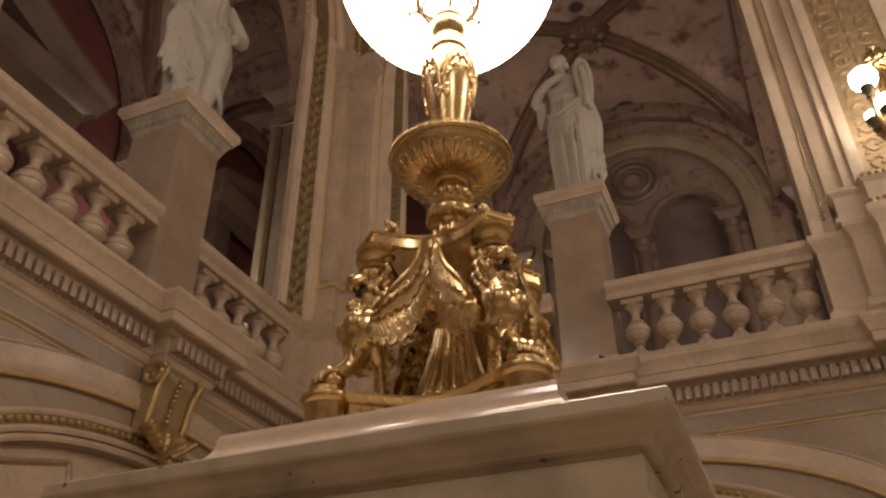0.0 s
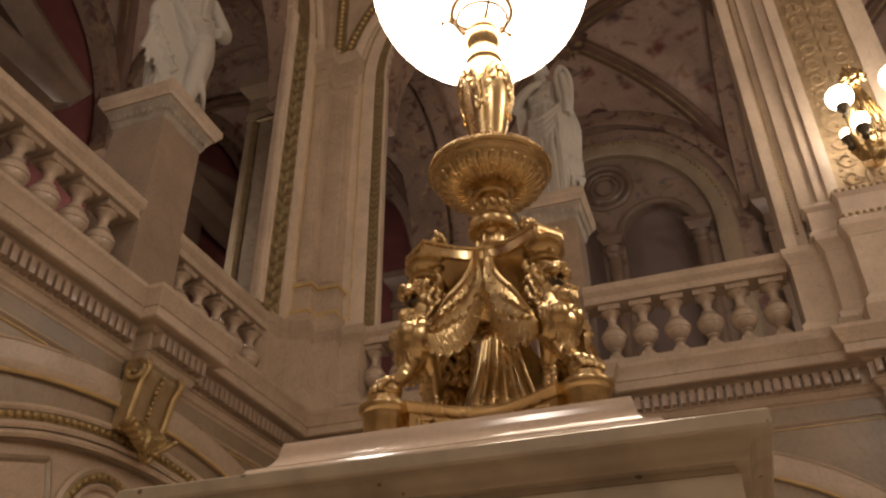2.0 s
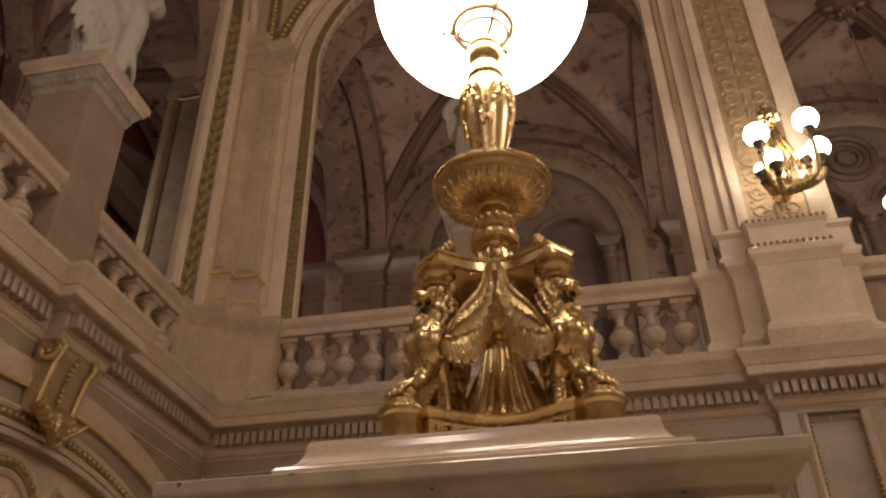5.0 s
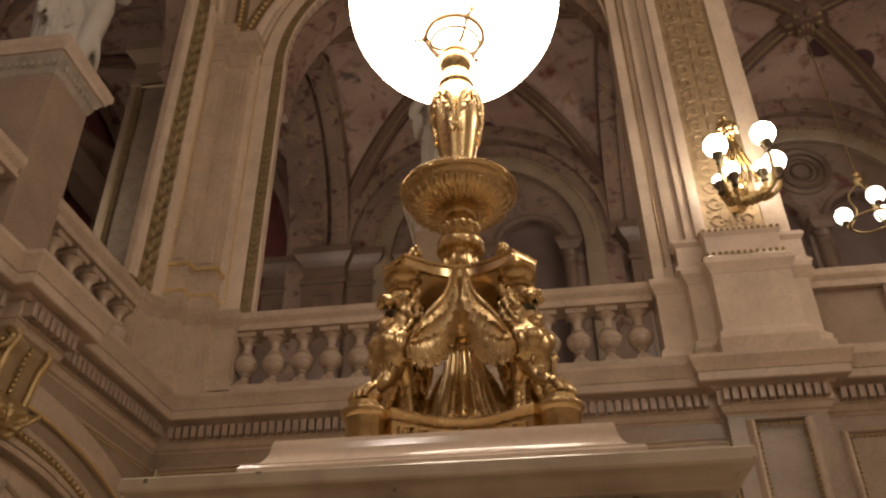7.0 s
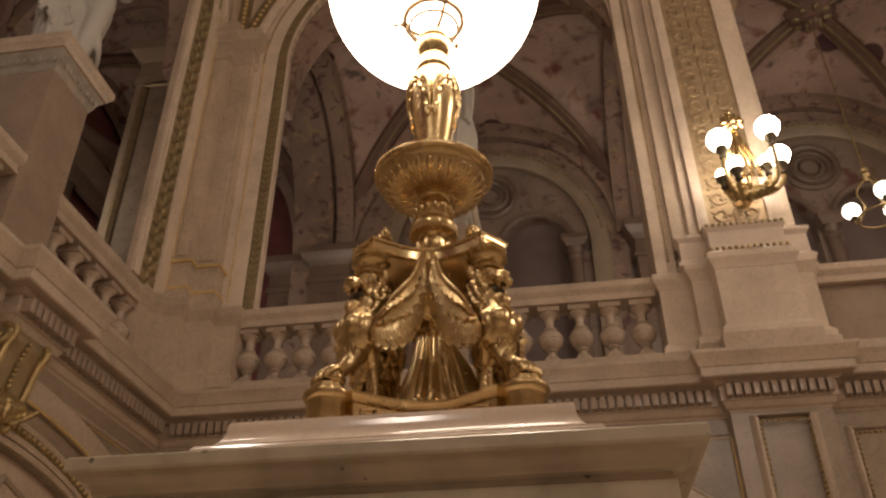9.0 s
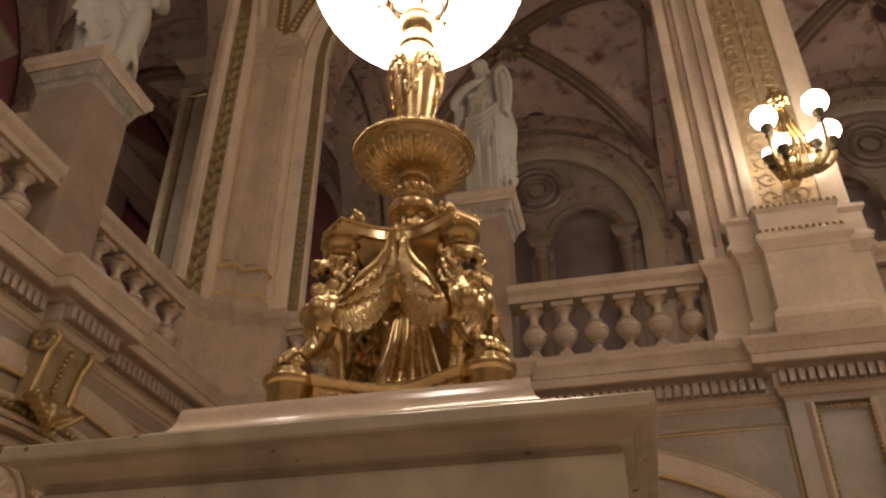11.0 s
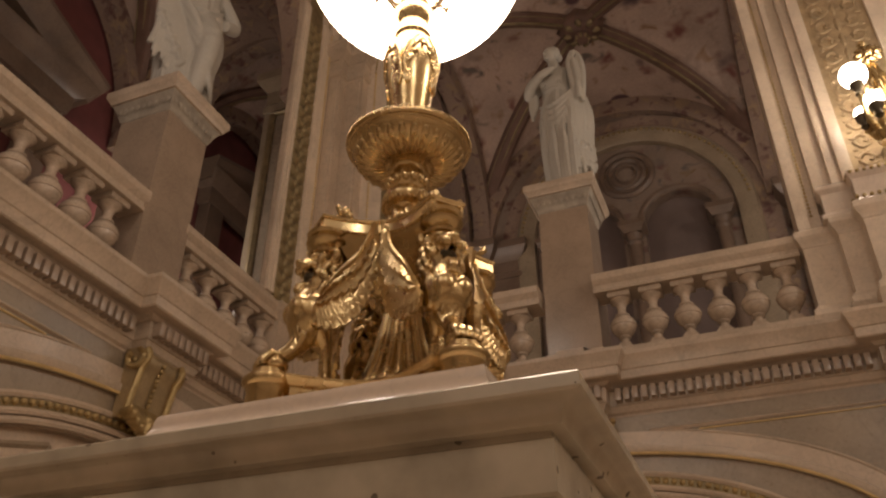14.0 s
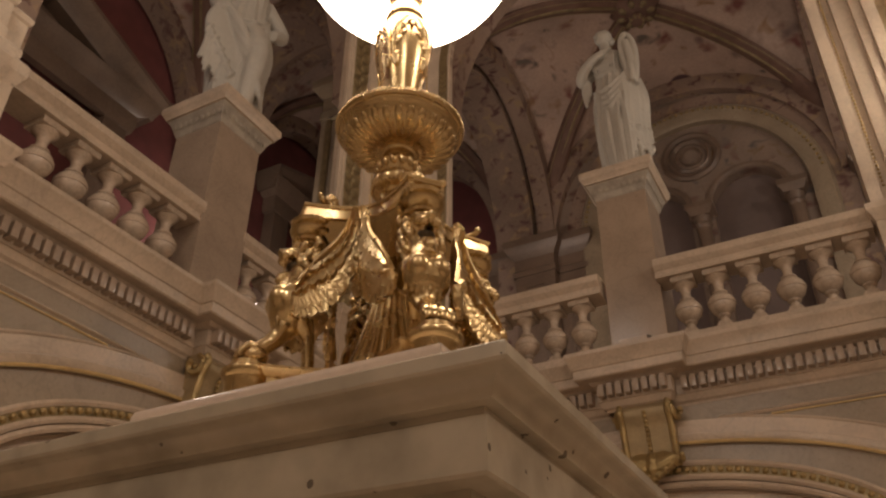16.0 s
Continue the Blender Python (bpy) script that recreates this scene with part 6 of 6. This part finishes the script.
for i in range(11):
    q = math.pi * (1 + (i - 0.5) / 9)
    tube(bm, [(SX, -0.22, 5.46), (SX + 0.07 * math.cos(q), -0.3, 5.44 + 0.05 * math.sin(q)), (SX + 0.15 * math.cos(q), -0.29, 5.44 + 0.10 * math.sin(q)), (SX + 0.18 * math.cos(q), -0.35, 5.47 + 0.09 * math.sin(q))], [0.024, 0.034, 0.028, 0.016], 8, 3)
part("leaves", bm, GILT_OLD, sconce, "curling gilt leaves at the foot")
GLOBES = ((-0.132, -0.47, 5.905, 0.110), (0.318, -0.47, 6.0, 0.112), (0.385, -0.36, 5.745, 0.102), (-0.065, -0.54, 5.56, 0.072), (0.27, -0.32, 5.73, 0.06), (-0.155, -0.38, 5.575, 0.052))
for gx, gy, gz, gr in GLOBES:
    bm = bmesh.new()
    knee = min(5.44, gz - gr - 0.12)
    way = [Vector(v) for v in ((SX, -0.26, 5.5), (SX + (gx - SX) * 0.5, gy * 0.62, knee - 0.02), (SX + (gx - SX) * 0.92, gy * 0.9, knee + 0.01), (gx, gy, (knee + gz - gr) / 2), (gx, gy, gz - gr - 0.08))]
    tube(bm, way, [0.022, 0.02, 0.022, 0.02, 0.017], 10)
    for k in range(7):
        q = 0.3 + 0.28 * k
        i = min(int(q), 2)
        blob(bm, way[i].lerp(way[i + 1], q - i) + Vector((0, 0, 0.008 * (-1) ** k)), (0.038, 0.022, 0.024), pose(0, 0, 0, 20 * k, 40 * (-1) ** k, 25 * k), 8, 6)
    arm = part("arm", bm, GILT_OLD, sconce, "curling gilt arm with leaves", smooth=60)
    bm = bmesh.new()
    lathe(bm, [(0.018, -0.12), (0.034, -0.10), (0.026, -0.075), (0.03, -0.05), (0.052, -0.02), (0.058, 0.012), (0.04, 0.02)], 14, Matrix.Translation((gx, gy, gz - gr)))
    part("cup", bm, BRONZE, arm, "dark bronze cup", smooth=40)
    bm = bmesh.new()
    blob(bm, (gx, gy, gz), gr, None, 24, 16)
    part("globe", bm, LAMP_SMALL, sconce, "lit opal globe", smooth=180)

# hanging lamp in the loggia beyond
hang = thing("hanging_lamp", "small gilt ring chandelier with lit globes hanging in the far loggia", "chandelier", pose(3.71, 8.45, 6.74))
bm = bmesh.new()
tube(bm, [(0.25 * math.cos(a), 0.25 * math.sin(a), -0.17) for a in np.linspace(0, 2 * math.pi, 33)], [0.016] * 33, 8, 1)
part("hoop", bm, GILT_OLD, hang, "gilt hoop carrying the globes", smooth=180)
bm = bmesh.new()
tube(bm, [(0, 0, 0.42), (0, 0, 3.55)], [0.011, 0.011], 6, 1)
part("rod", bm, GILT_OLD, hang, "thin gilt hanging rod")
bm = bmesh.new()
lathe(bm, [(0.01, 0.36), (0.04, 0.40), (0.055, 0.45), (0.03, 0.5), (0.05, 0.53), (0.012, 0.6)], 16)
part("knop", bm, GILT_OLD, hang, "small gilt knop", smooth=40)
for k in range(3):
    a = radians(120 * k + 152)
    u = Vector((math.cos(a), math.sin(a), 0))
    bm = bmesh.new()
    tube(bm, [Vector((0, 0, 0.42)), u * 0.16 + Vector((0, 0, 0.26)), u * 0.12 + Vector((0, 0, 0.02)), u * 0.25 + Vector((0, 0, -0.17)), u * 0.28 + Vector((0, 0, -0.1))], [0.012, 0.014, 0.012, 0.016, 0.014], 8)
    arm = part("arm", bm, GILT_OLD, hang, "curling gilt arm", smooth=60)
    bm = bmesh.new()
    lathe(bm, [(0.02, -0.12), (0.035, -0.1), (0.045, -0.075), (0.03, -0.07)], 14, Matrix.Translation(u * 0.28))
    part("cup", bm, BRONZE, arm, "dark bronze cup", smooth=40)
    bm = bmesh.new()
    blob(bm, u * 0.28 + Vector((0, 0, 0.02)), 0.105, None, 20, 14)
    part("globe", bm, LAMP_FAR, hang, "lit opal globe", smooth=180)


# ---- statues ----
def statue(label, m, seed, raised):
    rg = random.Random(seed)
    bm = bmesh.new()
    folds = lambda a, s: 1 + 0.085 * math.sin(9 * a + 4 * s) * (1 - s) + 0.05 * math.sin(19 * a - 6 * s) * (1 - 0.7 * s) + 0.025 * math.sin(4 * a + 9 * s)
    if raised:
        rings = [(0.215, 0.0), (0.222, 0.1), (0.232, 0.3), (0.26, 0.6), (0.285, 0.88), (0.285, 1.02), (0.255, 1.2), (0.215, 1.34), (0.205, 1.45), (0.225, 1.58), (0.215, 1.68), (0.13, 1.76), (0.075, 1.80)]
    else:
        rings = [(0.22, 0.0), (0.235, 0.12), (0.24, 0.3), (0.26, 0.6), (0.285, 0.85), (0.29, 1.0), (0.26, 1.2), (0.225, 1.36), (0.225, 1.5), (0.24, 1.62), (0.2, 1.74), (0.09, 1.80), (0.07, 1.84)]
    lathe(bm, [(0.25, 0.0), (0.255, 0.05), (0.23, 0.07)], 28)
    lean = Matrix.Identity(4)
    lean[0][2] = -0.01
    lathe(bm, rings, 96, Matrix.Translation((0.02, 0, 0)) @ lean @ Matrix.Diagonal((1, 0.82, 1, 1)), flute=folds)
    hx = -0.045 if raised else 0.04
    tube(bm, [(-0.005, 0, 1.74), (hx, -0.02, 1.95)], [0.085, 0.062], 14)
    # head: skull, face, nose, chin and a knot of hair
    blob(bm, (hx - 0.015, -0.045, 2.035), (0.078, 0.088, 0.118), pose(0, 0, 0, 0, -8, -30), 20, 14)
    blob(bm, (hx + 0.01, 0.01, 2.075), (0.098, 0.102, 0.098), None, 18, 12)
    blob(bm, (hx + 0.05, 0.1, 2.06), (0.05, 0.055, 0.05))
    blob(bm, (hx - 0.06, -0.125, 2.035), (0.016, 0.022, 0.022))
    blob(bm, (hx - 0.045, -0.11, 1.955), (0.026, 0.026, 0.02))
    if raised:
        # one arm folded across the breast, its hand at the shoulder
        tube(bm, [(-0.17, 0.0, 1.66), (-0.29, -0.06, 1.57), (-0.345, -0.14, 1.47), (-0.26, -0.24, 1.50), (-0.1, -0.275, 1.57), (0.05, -0.235, 1.63)], [0.08, 0.082, 0.078, 0.068, 0.054, 0.04], 14)
        blob(bm, (0.085, -0.225, 1.655), (0.05, 0.03, 0.032), pose(0, 0, 0, 0, -30, 0), 10, 8)
        # the other hand lifts the mantle in a loop
        tube(bm, [(0.17, 0, 1.66), (0.27, -0.03, 1.48), (0.32, -0.08, 1.38), (0.325, -0.13, 1.55), (0.305, -0.15, 1.72)], [0.085, 0.078, 0.068, 0.05, 0.034], 14)
        blob(bm, (0.305, -0.15, 1.79), (0.028, 0.03, 0.05), None, 10, 8)
        tube(bm, [(0.30, -0.15, 1.84), (0.25, -0.15, 1.74), (0.235, -0.14, 1.58), (0.255, -0.12, 1.38), (0.27, -0.1, 1.15)], [0.02, 0.034, 0.038, 0.042, 0.03], 10)
        tube(bm, [(0.315, -0.14, 1.84), (0.375, -0.12, 1.73), (0.395, -0.1, 1.56), (0.375, -0.08, 1.36), (0.34, -0.06, 1.12)], [0.02, 0.036, 0.045, 0.045, 0.03], 10)
        tube(bm, [(0.31, -0.12, 1.7), (0.32, -0.11, 1.5), (0.31, -0.1, 1.15)], [0.03, 0.05, 0.05], 10)
        # sleeve ends hanging from the elbow
        for i in range(3):
            tube(bm, [(-0.33 + 0.03 * i, -0.12, 1.44), (-0.345 + 0.035 * i, -0.11, 1.3), (-0.335 + 0.03 * i, -0.1, 1.12 + 0.06 * i)], [0.04, 0.038, 0.02], 8)
        # girdle and bodice folds
        tube(bm, [(0.21 * math.cos(a), 0.175 * math.sin(a), 1.40 + 0.015 * math.sin(2 * a)) for a in np.linspace(0, 2 * math.pi, 25)], [0.018] * 25, 8, 1)
        for i in range(9):
            x = -0.16 + 0.04 * i
            tube(bm, [(x, -0.155, 1.64 - 0.02 * (i % 2)), (x * 0.9, -0.19, 1.52), (x * 0.85, -0.165, 1.41)], [0.008, 0.014, 0.008], 8)
    else:
        tube(bm, [(0.2, 0, 1.66), (0.42, 0.02, 1.36), (0.28, -0.14, 1.16)], [0.085, 0.08, 0.055], 12)
        tube(bm, [(-0.2, 0, 1.68), (-0.31, -0.06, 1.4), (-0.24, -0.2, 1.16)], [0.085, 0.08, 0.06], 12)
        # bent knee under the drapery, and a mantle edge falling in steps
        tube(bm, [(0.08, -0.12, 1.05), (0.13, -0.30, 0.68), (0.10, -0.2, 0.1)], [0.14, 0.11, 0.075], 16)
        for i in range(9):
            x = -0.36 + 0.035 * i
            tube(bm, [(-0.27 + 0.02 * i, -0.16, 1.3 - 0.03 * i), (x, -0.2, 1.0 - 0.04 * i), (x + 0.02, -0.2, 0.72 - 0.04 * i), (x - 0.02 + 0.02 * (i % 2), -0.19, 0.46 - 0.05 * (i % 3) - 0.02 * i)], [0.04, 0.04, 0.034, 0.02], 8)
            blob(bm, (x + 0.01, -0.22, 0.84 - 0.06 * i), (0.03, 0.045, 0.07), pose(0, 0, 0, 0, 30 * (-1) ** i, 0), 8, 6)
        for i in range(9):
            tube(bm, [(-0.26 + 0.035 * i, -0.21, 1.3 - 0.09 * i), (-0.05 + 0.03 * i, -0.30, 0.95 - 0.09 * i), (0.13 + 0.02 * i, -0.27 + 0.015 * i, 0.62 - 0.065 * i)], [0.022, 0.03 + 0.012 * (i % 2), 0.02], 8)
    # mantle hanging down one side in broken folds
    for i in range(9):
        x = 0.17 + 0.018 * i + rg.uniform(-0.012, 0.012)
        end = 0.12 + 0.13 * (i % 3) + rg.uniform(-0.04, 0.04)
        tube(bm, [(x, -0.14 + 0.03 * i, 1.30), (x + 0.05, -0.16 + 0.034 * i, 1.0), (x + 0.015, -0.16 + 0.034 * i, 0.62), (x + 0.035, -0.15 + 0.034 * i, end)], [0.026, 0.032, 0.03, 0.02], 8)
        for z in (1.05, 0.8, 0.55, 0.32):
            if rg.random() < 0.6:
                blob(bm, (x + 0.03, -0.17 + 0.034 * i, z), (0.03, 0.03, 0.05), pose(0, 0, 0, 20, rg.uniform(-40, 40), 0), 8, 6)
    for i in range(4 if raised else 3):
        tube(bm, [(-0.22, -0.12, 1.24 - 0.06 * i), (0.02, -0.235, 1.13 - 0.09 * i), (0.24, -0.13, 1.3 - 0.05 * i)], [0.018, 0.022, 0.02], 8)
    for i in range(11):
        x = -0.23 + 0.044 * i
        sway = rg.uniform(-0.02, 0.02)
        tube(bm, [(x * 0.95, -0.205 + 0.9 * x * x, 1.04), (x * 0.98 + sway, -0.225 + 0.9 * x * x, 0.62), (x * 0.85 + 0.02, -0.20 + 0.9 * x * x, 0.06)], [0.010, 0.013 + 0.011 * (i % 3), 0.022], 8)
    st = part("statue", bm, STATUE, None, label, smooth=180)
    tagged(st, category="statue", group="marble statues")
    rem = st.modifiers.new("merge", "REMESH")
    rem.mode, rem.voxel_size, rem.use_smooth_shade = "VOXEL", 0.011, True
    st.matrix_basis = m
    return st


statue("white marble draped standing statue on the far pedestal", pose(CX + 0.05, WR + 0.58, FOOT + 2.015, 0, 0, -14) @ Matrix.Diagonal((0.90, 0.88, 1.03, 1)), 4, True)
statue("white marble draped standing statue on the side pedestal", pose(WL - 0.49, CY, FOOT + 2.015, 0, 0, 60), 9, False)
